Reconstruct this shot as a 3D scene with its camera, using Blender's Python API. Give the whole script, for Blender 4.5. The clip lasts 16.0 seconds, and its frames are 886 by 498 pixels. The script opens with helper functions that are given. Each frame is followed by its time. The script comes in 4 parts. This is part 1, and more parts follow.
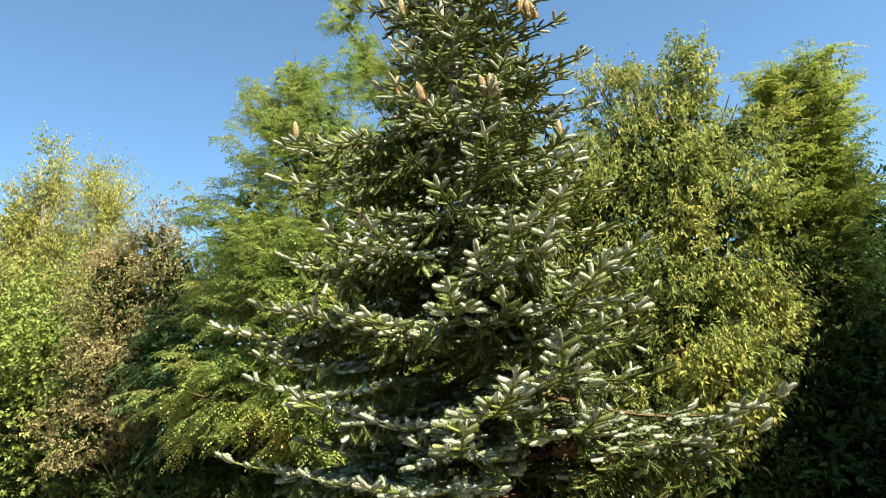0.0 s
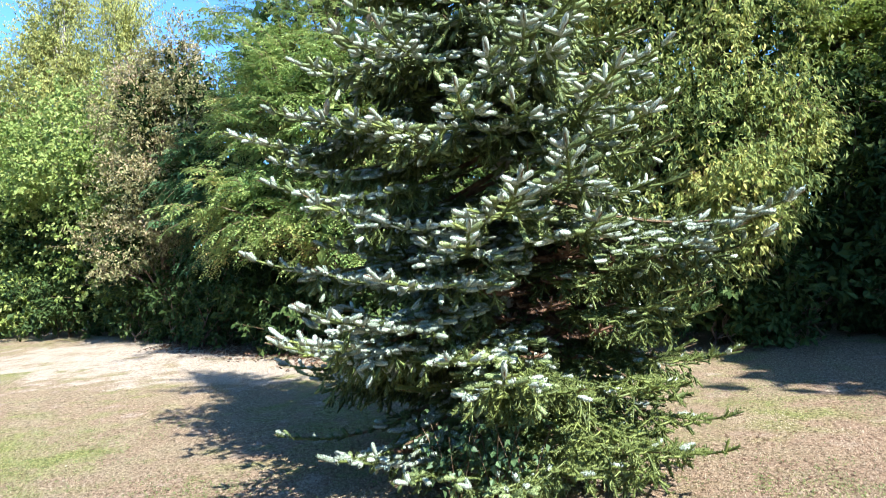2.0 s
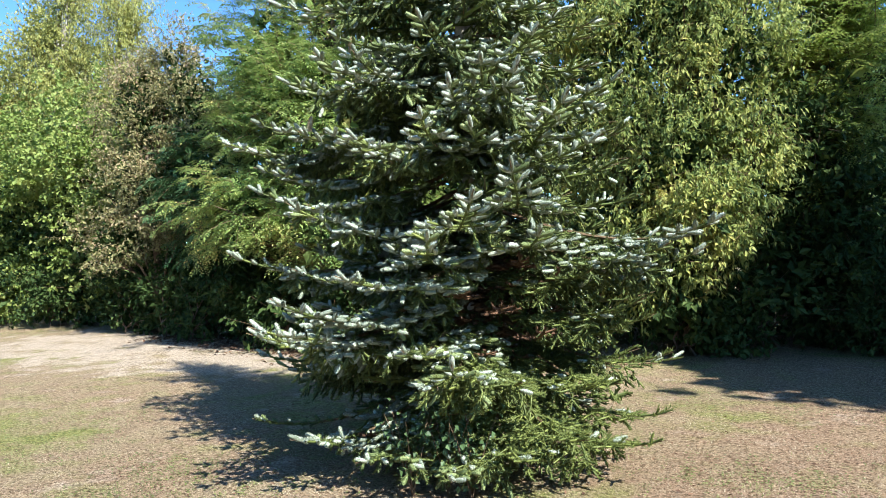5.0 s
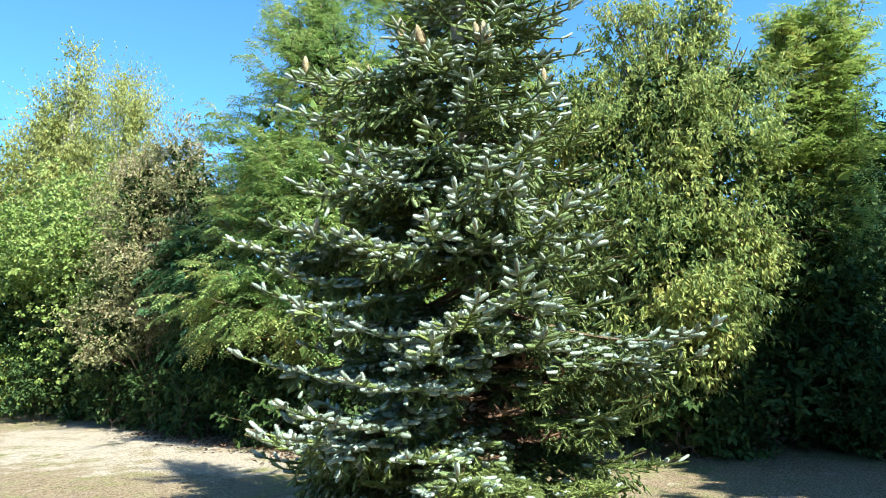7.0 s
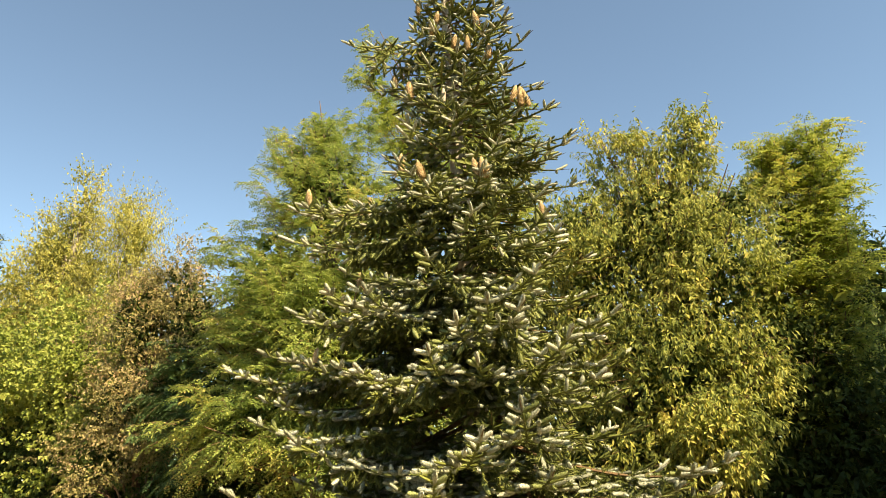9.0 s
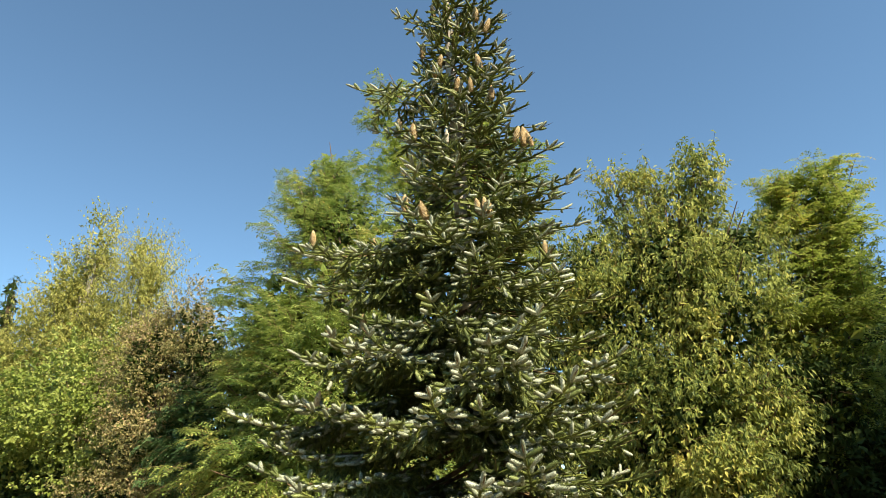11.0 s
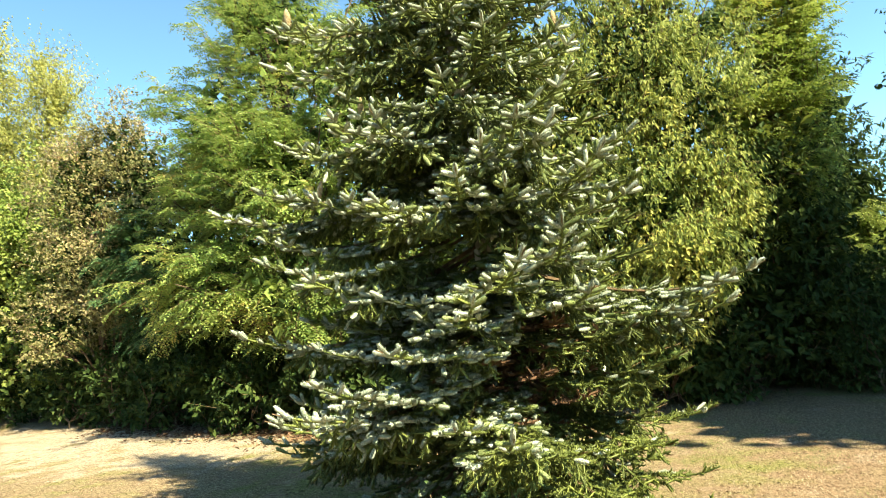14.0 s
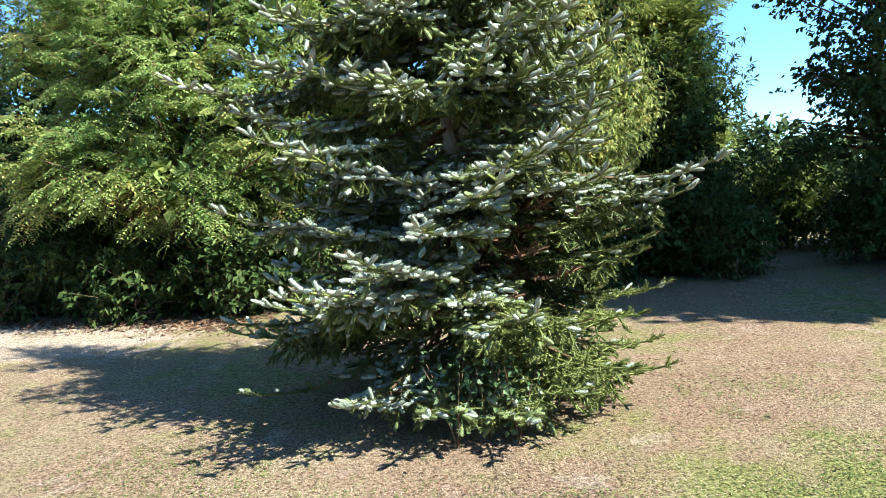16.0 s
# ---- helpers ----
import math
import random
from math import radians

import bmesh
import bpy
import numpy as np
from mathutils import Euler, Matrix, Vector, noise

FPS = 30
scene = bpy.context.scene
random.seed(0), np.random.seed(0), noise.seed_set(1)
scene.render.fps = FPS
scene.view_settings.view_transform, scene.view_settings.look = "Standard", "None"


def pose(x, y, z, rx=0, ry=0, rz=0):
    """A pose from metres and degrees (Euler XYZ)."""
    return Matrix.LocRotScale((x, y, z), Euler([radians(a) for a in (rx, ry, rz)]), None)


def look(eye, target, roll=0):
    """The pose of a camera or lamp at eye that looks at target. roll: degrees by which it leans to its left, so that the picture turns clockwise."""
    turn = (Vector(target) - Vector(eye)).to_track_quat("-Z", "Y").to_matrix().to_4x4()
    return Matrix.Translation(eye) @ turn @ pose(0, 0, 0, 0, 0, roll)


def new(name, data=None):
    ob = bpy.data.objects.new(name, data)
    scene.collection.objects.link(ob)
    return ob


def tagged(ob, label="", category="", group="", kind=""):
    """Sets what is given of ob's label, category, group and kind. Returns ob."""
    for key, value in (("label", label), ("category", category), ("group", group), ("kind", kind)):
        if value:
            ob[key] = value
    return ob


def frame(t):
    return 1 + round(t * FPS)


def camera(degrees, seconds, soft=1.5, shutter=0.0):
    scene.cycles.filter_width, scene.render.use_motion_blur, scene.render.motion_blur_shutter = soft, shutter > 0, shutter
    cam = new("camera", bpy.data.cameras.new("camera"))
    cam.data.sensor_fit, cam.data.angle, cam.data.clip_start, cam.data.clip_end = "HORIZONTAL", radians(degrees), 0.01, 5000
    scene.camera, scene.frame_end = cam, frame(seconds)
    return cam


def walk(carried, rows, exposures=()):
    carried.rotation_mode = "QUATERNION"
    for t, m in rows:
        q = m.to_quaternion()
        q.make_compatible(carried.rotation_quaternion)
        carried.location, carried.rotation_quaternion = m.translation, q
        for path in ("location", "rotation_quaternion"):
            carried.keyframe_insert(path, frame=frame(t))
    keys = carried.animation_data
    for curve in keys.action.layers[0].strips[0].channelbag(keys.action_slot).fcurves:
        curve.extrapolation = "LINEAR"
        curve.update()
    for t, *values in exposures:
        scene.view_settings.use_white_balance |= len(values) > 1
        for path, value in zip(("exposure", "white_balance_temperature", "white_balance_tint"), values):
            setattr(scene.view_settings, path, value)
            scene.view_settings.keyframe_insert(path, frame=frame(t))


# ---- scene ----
cam = camera(66.1, 16.0, soft=0.75, shutter=0.2)
PATH = [
    (0, (0.492, 0.568, 1.698), (-0.171, 2.392, 2.18), -5.2),
    (0.5, (0.5, 0.606, 1.667), (-0.179, 2.451, 2.032), -5.2),
    (1, (0.525, 0.646, 1.625), (-0.199, 2.499, 1.834), -5.5),
    (1.5, (0.554, 0.663, 1.592), (-0.241, 2.497, 1.666), -5.1),
    (2, (0.588, 0.592, 1.565), (-0.214, 2.424, 1.552), -4.4),
    (2.5, (0.671, 0.35, 1.502), (-0.17, 2.15, 1.276), -5.3),
    (3, (0.768, 0.305, 1.479), (-0.028, 2.106, 1.13), -2.4),
    (3.5, (0.903, 0.293, 1.469), (0.033, 2.064, 1.14), -1.2),
    (4, (0.963, 0.291, 1.507), (0.109, 2.083, 1.269), -1.7),
    (4.2, (0.976, 0.265, 1.547), (0.15, 2.078, 1.376), -2.4),
    (6.3, (0.891, 0.191, 1.599), (0.135, 2.037, 1.743), -1.8),
    (6.5, (0.9, 0.177, 1.608), (0.146, 2.02, 1.787), -1.9),
    (7, (0.896, 0.169, 1.632), (0.147, 2.005, 1.896), -1.9),
    (7.5, (0.894, 0.163, 1.655), (0.162, 1.994, 1.991), -2.3),
    (8, (0.896, 0.154, 1.68), (0.169, 1.968, 2.107), -2.5),
    (8.5, (0.899, 0.132, 1.697), (0.179, 1.925, 2.213), -2.1),
    (9, (0.884, 0.148, 1.732), (0.181, 1.923, 2.327), -2.4),
    (9.5, (0.895, 0.114, 1.74), (0.195, 1.859, 2.419), -2.4),
    (9.7, (0.895, 0.113, 1.748), (0.202, 1.851, 2.454), -2.4),
    (11.8, (1.033, 0.233, 1.753), (0.259, 1.944, 2.44), -1.7),
    (12, (1.053, 0.202, 1.714), (0.25, 1.922, 2.345), -1.4),
    (12.5, (0.923, 0.25, 1.706), (0.232, 2.05, 2.237), -1.6),
    (13, (0.725, 0.197, 1.694), (0.091, 2.043, 2.131), -4.2),
    (13.5, (0.522, 0.218, 1.658), (-0.152, 2.082, 1.924), -4.9),
    (14, (0.322, 0.259, 1.635), (-0.272, 2.161, 1.801), -6.1),
    (14.5, (0.094, 0.175, 1.602), (-0.35, 2.125, 1.556), -7.8),
    (15, (-0.148, 0.058, 1.599), (-0.448, 2.031, 1.461), -4.0),
    (15.5, (-0.426, 0.043, 1.565), (-0.666, 2.024, 1.421), -6.2),
    (16, (-0.662, 0.022, 1.599), (-0.816, 2.009, 1.427), -4.4),
]
EXPOSURES = [
    (0.0, 1.33, 8500, 2), (0.5, 1.4, 10500, 5), (1.0, 1.6, 8200, 3), (1.5, 1.5, 6700, 8), (2.0, 1.65, 5900, 7), (2.5, 1.55, 6200, 8), (3.0, 1.3, 6200, 8), (4.2, 1.27, 6200, 6),
    (6.4, 1.48, 6000, 2), (7.0, 1.53, 6000, -5), (7.5, 1.55, 9000, 5), (8.0, 1.48, 11600, 7), (8.5, 1.4, 12400, 9), (9.7, 1.18, 13400, 14), (11.9, 0.93, 6600, -3), (12.5, 1.06, 7000, 1),
    (13.0, 1.36, 12200, 9), (13.5, 1.56, 11600, 8), (13.8, 1.6, 11200, 6), (14.0, 1.72, 9000, -5), (14.2, 1.69, 7600, -2), (14.5, 1.67, 6900, -1), (15.0, 1.67, 6300, 5), (15.5, 1.64, 6250, 5), (16.0, 1.57, 6200, 5),
]
walk(cam, [(t, look(eye, target, roll)) for t, eye, target, roll in PATH], EXPOSURES)

# world, sun and sky
SUN_AZ, SUN_EL = radians(-26.0), radians(47.0)  # the way to the sun: angle from +x, height
world = bpy.data.worlds.new("sky")
scene.world = world
world.use_nodes = True
wn = world.node_tree.nodes
sky = wn.new("ShaderNodeTexSky")
sky.sky_type, sky.sun_disc = "NISHITA", False
sky.sun_elevation, sky.sun_rotation = SUN_EL, radians(90) - SUN_AZ
sky.altitude, sky.air_density, sky.dust_density, sky.ozone_density = 2500, 1.0, 0.1, 5.5
clear = wn.new("ShaderNodeMix")  # the deep, faintly green blue of a dry day
clear.data_type, clear.blend_type = "RGBA", "MULTIPLY"
clear.inputs[0].default_value, clear.inputs[7].default_value = 1.0, (0.82, 1.04, 1.12, 1.0)
world.node_tree.links.new(sky.outputs[0], clear.inputs[6])
world.node_tree.links.new(clear.outputs[2], wn["Background"].inputs[0])
wn["Background"].inputs[1].default_value = 0.128
sun = new("sun", bpy.data.lights.new("sun", "SUN"))
sun.data.energy, sun.data.angle, sun.data.color = 5.0, radians(0.6), (1.0, 0.95, 0.86)
to_sun = Vector((math.cos(SUN_AZ) * math.cos(SUN_EL), math.sin(SUN_AZ) * math.cos(SUN_EL), math.sin(SUN_EL)))
sun.matrix_world = look(to_sun * 40, (0, 0, 0))


# materials
def material(name):
    m = bpy.data.materials.new(name)
    m.use_nodes = True
    return m, m.node_tree.nodes, m.node_tree.links


def ramp(n, stops):
    r = n.new("ShaderNodeValToRGB")
    while len(r.color_ramp.elements) < len(stops):
        r.color_ramp.elements.new(0.5)
    for e, (at, colour) in zip(r.color_ramp.elements, stops):
        e.position, e.color = at, (*colour, 1)
    return r


def leaf_material(name, stops, through_light=0.3, rough=0.45, spec=0.4, grain=0.0):
    """Foliage: the colour varies from leaf to leaf and in patches over the crown."""
    m, n, l = material(name)
    geo, coord = n.new("ShaderNodeNewGeometry"), n.new("ShaderNodeTexCoord")
    patch = n.new("ShaderNodeTexNoise")
    patch.inputs["Scale"].default_value, patch.inputs["Detail"].default_value = 0.9, 3
    l.new(coord.outputs["Object"], patch.inputs["Vector"])
    mix = n.new("ShaderNodeMath")
    mix.operation = "MULTIPLY_ADD"
    mix.inputs[1].default_value = 0.55
    half = n.new("ShaderNodeMath")
    half.operation = "MULTIPLY_ADD"
    half.inputs[1].default_value, half.inputs[2].default_value = 1.3, -0.43
    l.new(patch.outputs["Fac"], half.inputs[0])
    l.new(geo.outputs["Random Per Island"], mix.inputs[0])
    l.new(half.outputs[0], mix.inputs[2])
    r = ramp(n, stops)
    l.new(mix.outputs[0], r.inputs[0])
    b = n["Principled BSDF"]
    b.inputs["Roughness"].default_value = rough
    b.inputs["Specular IOR Level"].default_value = spec
    colour = r.outputs[0]
    if grain:
        fine = n.new("ShaderNodeTexNoise")
        fine.inputs["Scale"].default_value, fine.inputs["Detail"].default_value = grain, 2
        l.new(coord.outputs["Object"], fine.inputs["Vector"])
        tone = ramp(n, ((0.40, (0.22, 0.29, 0.22)), (0.58, (1, 1, 1))))
        l.new(fine.outputs["Fac"], tone.inputs[0])
        both = n.new("ShaderNodeMix")
        both.data_type, both.blend_type = "RGBA", "MULTIPLY"
        both.inputs[0].default_value = 1.0
        l.new(colour, both.inputs[6])
        l.new(tone.outputs[0], both.inputs[7])
        colour = both.outputs[2]
    l.new(colour, b.inputs["Base Color"])
    t = n.new("ShaderNodeBsdfTranslucent")
    l.new(colour, t.inputs["Color"])
    s = n.new("ShaderNodeMixShader")
    s.inputs[0].default_value = through_light
    l.new(b.outputs[0], s.inputs[1])
    l.new(t.outputs[0], s.inputs[2])
    l.new(s.outputs[0], n["Material Output"].inputs["Surface"])
    return m


def rough_material(name, stops, scale, detail=6, rough=0.9, bump=0.4, spec=0.2, stretch=(1, 1, 1)):
    m, n, l = material(name)
    coord, mapping = n.new("ShaderNodeTexCoord"), n.new("ShaderNodeMapping")
    mapping.inputs["Scale"].default_value = stretch
    tex, fine = n.new("ShaderNodeTexNoise"), n.new("ShaderNodeTexNoise")
    tex.inputs["Scale"].default_value, tex.inputs["Detail"].default_value = scale, detail
    fine.inputs["Scale"].default_value, fine.inputs["Detail"].default_value = scale * 7, 4
    l.new(coord.outputs["Object"], mapping.inputs["Vector"])
    for x in (tex, fine):
        l.new(mapping.outputs[0], x.inputs["Vector"])
    mix = n.new("ShaderNodeMath")
    mix.operation = "MULTIPLY_ADD"
    mix.inputs[1].default_value = 0.35
    l.new(fine.outputs["Fac"], mix.inputs[0])
    shift = n.new("ShaderNodeMath")
    shift.operation = "SUBTRACT"
    shift.inputs[1].default_value = 0.17
    l.new(tex.outputs["Fac"], shift.inputs[0])
    l.new(shift.outputs[0], mix.inputs[2])
    r = ramp(n, stops)
    l.new(mix.outputs[0], r.inputs[0])
    b = n["Principled BSDF"]
    b.inputs["Roughness"].default_value, b.inputs["Specular IOR Level"].default_value = rough, spec
    l.new(r.outputs[0], b.inputs["Base Color"])
    bp = n.new("ShaderNodeBump")
    bp.inputs["Strength"].default_value, bp.inputs["Distance"].default_value = bump, 0.02
    l.new(fine.outputs["Fac"], bp.inputs["Height"])
    l.new(bp.outputs[0], b.inputs["Normal"])
    return m


def ground_material():
    """Mown, half-dry lawn: straw, bare reddish earth and green patches, with a fine grain of stalks."""
    m, n, l = material("dry_lawn")
    coord = n.new("ShaderNodeTexCoord")
    wave = n.new("ShaderNodeTexNoise")
    wave.inputs["Scale"].default_value, wave.inputs["Detail"].default_value = 1.7, 5
    l.new(coord.outputs["Object"], wave.inputs["Vector"])
    shift = n.new("ShaderNodeVectorMath")
    shift.operation = "MULTIPLY_ADD"
    shift.inputs[1].default_value = (1.3, 1.3, 0)
    l.new(wave.outputs["Color"], shift.inputs[0])
    less = n.new("ShaderNodeVectorMath")
    less.inputs[1].default_value = (-0.65, -0.65, 0)
    l.new(coord.outputs["Object"], less.inputs[0])
    l.new(less.outputs[0], shift.inputs[2])

    def tex(scale, detail, rough=0.6):
        t = n.new("ShaderNodeTexNoise")
        t.inputs["Scale"].default_value, t.inputs["Detail"].default_value, t.inputs["Roughness"].default_value = scale, detail, rough
        l.new(coord.outputs["Object"], t.inputs["Vector"])
        return t

    def blend(fac, a, b):
        x = n.new("ShaderNodeMix")
        x.data_type = "RGBA"
        l.new(fac, x.inputs[0])
        l.new(a, x.inputs[6])
        l.new(b, x.inputs[7])
        return x.outputs[2]

    grain, big, mid = tex(95, 5, 0.75), tex(0.42, 4), tex(1.9, 5)
    straw = ramp(n, ((0.36, (0.075, 0.055, 0.032)), (0.5, (0.28, 0.215, 0.135)), (0.63, (0.47, 0.385, 0.265))))
    earth = ramp(n, ((0.36, (0.065, 0.042, 0.027)), (0.5, (0.25, 0.165, 0.11)), (0.63, (0.45, 0.325, 0.235))))
    green = ramp(n, ((0.36, (0.045, 0.05, 0.016)), (0.5, (0.19, 0.195, 0.065)), (0.63, (0.38, 0.365, 0.16))))
    for r in (straw, earth, green):
        l.new(grain.outputs["Fac"], r.inputs[0])
    f1 = ramp(n, ((0.38, (0, 0, 0)), (0.66, (1, 1, 1))))
    f2 = ramp(n, ((0.55, (0, 0, 0)), (0.70, (1, 1, 1))))
    add = n.new("ShaderNodeMath")
    add.operation = "MULTIPLY_ADD"
    add.inputs[1].default_value = 0.45
    sub = n.new("ShaderNodeMath")
    sub.operation = "MULTIPLY_ADD"
    sub.inputs[1].default_value, sub.inputs[2].default_value = 0.75, -0.04
    patch = tex(3.1, 4)
    l.new(big.outputs["Fac"], sub.inputs[0])
    l.new(patch.outputs["Fac"], add.inputs[0])
    l.new(sub.outputs[0], add.inputs[2])

    def spots(places, base, gain):
        """Adds soft round patches (x, y, radius) to a factor."""
        for x, y, r in places:
            far = n.new("ShaderNodeVectorMath")
            far.operation = "DISTANCE"
            far.inputs[1].default_value = (x, y, 0)
            l.new(shift.outputs[0], far.inputs[0])
            near = n.new("ShaderNodeMapRange")
            near.interpolation_type = "SMOOTHSTEP"
            near.inputs["From Min"].default_value, near.inputs["From Max"].default_value = r, 0.2 * r
            near.inputs["To Min"].default_value, near.inputs["To Max"].default_value = 0, gain
            l.new(far.outputs["Value"], near.inputs["Value"])
            more = n.new("ShaderNodeMath")
            l.new(base, more.inputs[0])
            l.new(near.outputs[0], more.inputs[1])
            base = more.outputs[0]
        return base

    l.new(spots(((-0.6, 3.5, 1.3), (0.3, 4.1, 1.2), (-3.0, 4.1, 0.8), (1.2, 5.2, 1.4), (-2.6, 5.6, 1.6), (1.6, 6.6, 1.5)), mid.outputs["Fac"], 0.13), f1.inputs[0])
    l.new(spots(((0.7, 3.25, 0.8), (1.3, 3.7, 0.8), (-0.1, 2.75, 0.7), (-4.7, 4.7, 0.5), (-3.0, 3.2, 0.6), (-2.4, 2.8, 0.6), (-1.6, 2.65, 0.4)), add.outputs[0], 0.11), f2.inputs[0])
    pale = ramp(n, ((0.36, (0.18, 0.14, 0.105)), (0.5, (0.42, 0.34, 0.27)), (0.63, (0.58, 0.49, 0.40))))
    l.new(grain.outputs["Fac"], pale.inputs[0])
    f3 = ramp(n, ((0.58, (0, 0, 0)), (0.74, (1, 1, 1))))
    l.new(spots(((-8.0, 9.0, 3.2), (-11.5, 9.5, 3.5), (-5.6, 8.2, 1.6)), mid.outputs["Fac"], 0.24), f3.inputs[0])
    colour = blend(f2.outputs[0], blend(f1.outputs[0], straw.outputs[0], earth.outputs[0]), green.outputs[0])
    colour = blend(f3.outputs[0], colour, pale.outputs[0])
    clod = tex(34, 3)
    tone = ramp(n, ((0.36, (0.40, 0.38, 0.34)), (0.48, (0.86, 0.85, 0.83)), (0.60, (1.16, 1.16, 1.14))))
    l.new(clod.outputs["Fac"], tone.inputs[0])
    both = n.new("ShaderNodeMix")
    both.data_type, both.blend_type = "RGBA", "MULTIPLY"
    both.inputs[0].default_value = 1.0
    l.new(colour, both.inputs[6])
    l.new(tone.outputs[0], both.inputs[7])
    colour = both.outputs[2]
    b = n["Principled BSDF"]
    b.inputs["Roughness"].default_value, b.inputs["Specular IOR Level"].default_value = 0.95, 0.1
    l.new(colour, b.inputs["Base Color"])
    bp = n.new("ShaderNodeBump")
    bp.inputs["Strength"].default_value, bp.inputs["Distance"].default_value = 0.7, 0.02
    height = n.new("ShaderNodeMath")
    height.operation = "MULTIPLY_ADD"
    height.inputs[1].default_value = 1.6
    l.new(clod.outputs["Fac"], height.inputs[0])
    l.new(grain.outputs["Fac"], height.inputs[2])
    l.new(height.outputs[0], bp.inputs["Height"])
    l.new(bp.outputs[0], b.inputs["Normal"])
    return m


LAWN = ground_material()
YOUNG = leaf_material("glaucous_needles", ((0.1, (0.26, 0.29, 0.227)), (0.5, (0.53, 0.565, 0.474)), (0.9, (0.79, 0.82, 0.752))), 0.06, 0.65, 0.25, 210)
LUSH = leaf_material("frosted_green_needles", ((0.1, (0.12, 0.155, 0.058)), (0.5, (0.25, 0.30, 0.12)), (0.9, (0.42, 0.47, 0.225))), 0.06, 0.6, 0.25, 210)
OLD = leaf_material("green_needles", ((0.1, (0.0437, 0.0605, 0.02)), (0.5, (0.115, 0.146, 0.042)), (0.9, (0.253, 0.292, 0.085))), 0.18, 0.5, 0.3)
DEAD = leaf_material("rusty_needles", ((0.1, (0.07, 0.042, 0.028)), (0.5, (0.14, 0.08, 0.052)), (0.9, (0.30, 0.175, 0.11))), 0.1, 0.7, 0.1)
BARK = rough_material("brown_bark", ((0.3, (0.05, 0.03, 0.02)), (0.5, (0.14, 0.095, 0.065)), (0.75, (0.26, 0.19, 0.14))), 9, stretch=(1, 1, 0.3))
PALE_BARK = rough_material("pale_fir_bark", ((0.3, (0.20, 0.17, 0.14)), (0.5, (0.42, 0.38, 0.33)), (0.75, (0.62, 0.58, 0.52))), 12, stretch=(1, 1, 0.5))
TWIG = rough_material("twig_bark", ((0.3, (0.08, 0.05, 0.03)), (0.7, (0.22, 0.15, 0.09))), 30)
CONE = rough_material("tan_cone_scales", ((0.3, (0.26, 0.17, 0.09)), (0.5, (0.53, 0.40, 0.235)), (0.75, (0.70, 0.57, 0.37))), 40, rough=0.7)
ASH_LEAF = leaf_material("ash_leaves", ((0.1, (0.0998, 0.153, 0.0537)), (0.4, (0.25, 0.306, 0.0922)), (0.7, (0.412, 0.436, 0.134)), (0.95, (0.61, 0.533, 0.178))), 0.38, 0.5, 0.15)
LOCUST_LEAF = leaf_material("locust_leaflets", ((0.1, (0.104, 0.193, 0.0566)), (0.4, (0.256, 0.351, 0.107)), (0.75, (0.414, 0.485, 0.162)), (0.97, (0.588, 0.461, 0.182))), 0.42, 0.55, 0.15)
RUST_LOCUST = leaf_material("rust_tinged_leaflets", ((0.1, (0.127, 0.202, 0.0483)), (0.4, (0.292, 0.374, 0.0918)), (0.74, (0.419, 0.479, 0.135)), (0.98, (0.546, 0.404, 0.126))), 0.48, 0.55, 0.15)
MAPLE_LEAF = leaf_material("maple_leaves", ((0.1, (0.119, 0.176, 0.0312)), (0.5, (0.256, 0.325, 0.0884)), (0.85, (0.425, 0.462, 0.156))), 0.35, 0.55, 0.15)
RED_LEAF = leaf_material("russet_leaves", ((0.1, (0.118, 0.129, 0.0569)), (0.4, (0.288, 0.285, 0.125)), (0.7, (0.422, 0.361, 0.193)), (0.95, (0.536, 0.371, 0.262))), 0.3, 0.55, 0.15)
BIRCH_LEAF = leaf_material("birch_leaves", ((0.1, (0.176, 0.19, 0.0633)), (0.5, (0.372, 0.38, 0.109)), (0.9, (0.559, 0.53, 0.207))), 0.4, 0.55, 0.15)
# dark hedge and woods leaves, also used to put shade into crowns and gaps
DARK_LEAF = leaf_material("dark_and_shaded_leaves", ((0.1, (0.02, 0.04, 0.012)), (0.5, (0.05, 0.085, 0.025)), (0.9, (0.11, 0.15, 0.045))), 0.2, 0.6, 0.12)
CEDAR = leaf_material("blue_green_sprays", ((0.1, (0.03, 0.075, 0.03)), (0.5, (0.07, 0.15, 0.06)), (0.9, (0.13, 0.24, 0.09))), 0.15, 0.5, 0.3)
BRAMBLE = leaf_material("bramble_leaves", ((0.1, (0.04, 0.08, 0.03)), (0.5, (0.09, 0.15, 0.06)), (0.9, (0.18, 0.26, 0.12))), 0.2, 0.45, 0.4)
GRASS = leaf_material("green_blades", ((0.1, (0.05, 0.08, 0.02)), (0.5, (0.14, 0.19, 0.05)), (0.9, (0.30, 0.33, 0.11))), 0.25, 0.5, 0.3)
STRAW = leaf_material("straw_blades", ((0.1, (0.13, 0.09, 0.06)), (0.5, (0.35, 0.275, 0.185)), (0.9, (0.58, 0.49, 0.36))), 0.15, 0.7, 0.2)


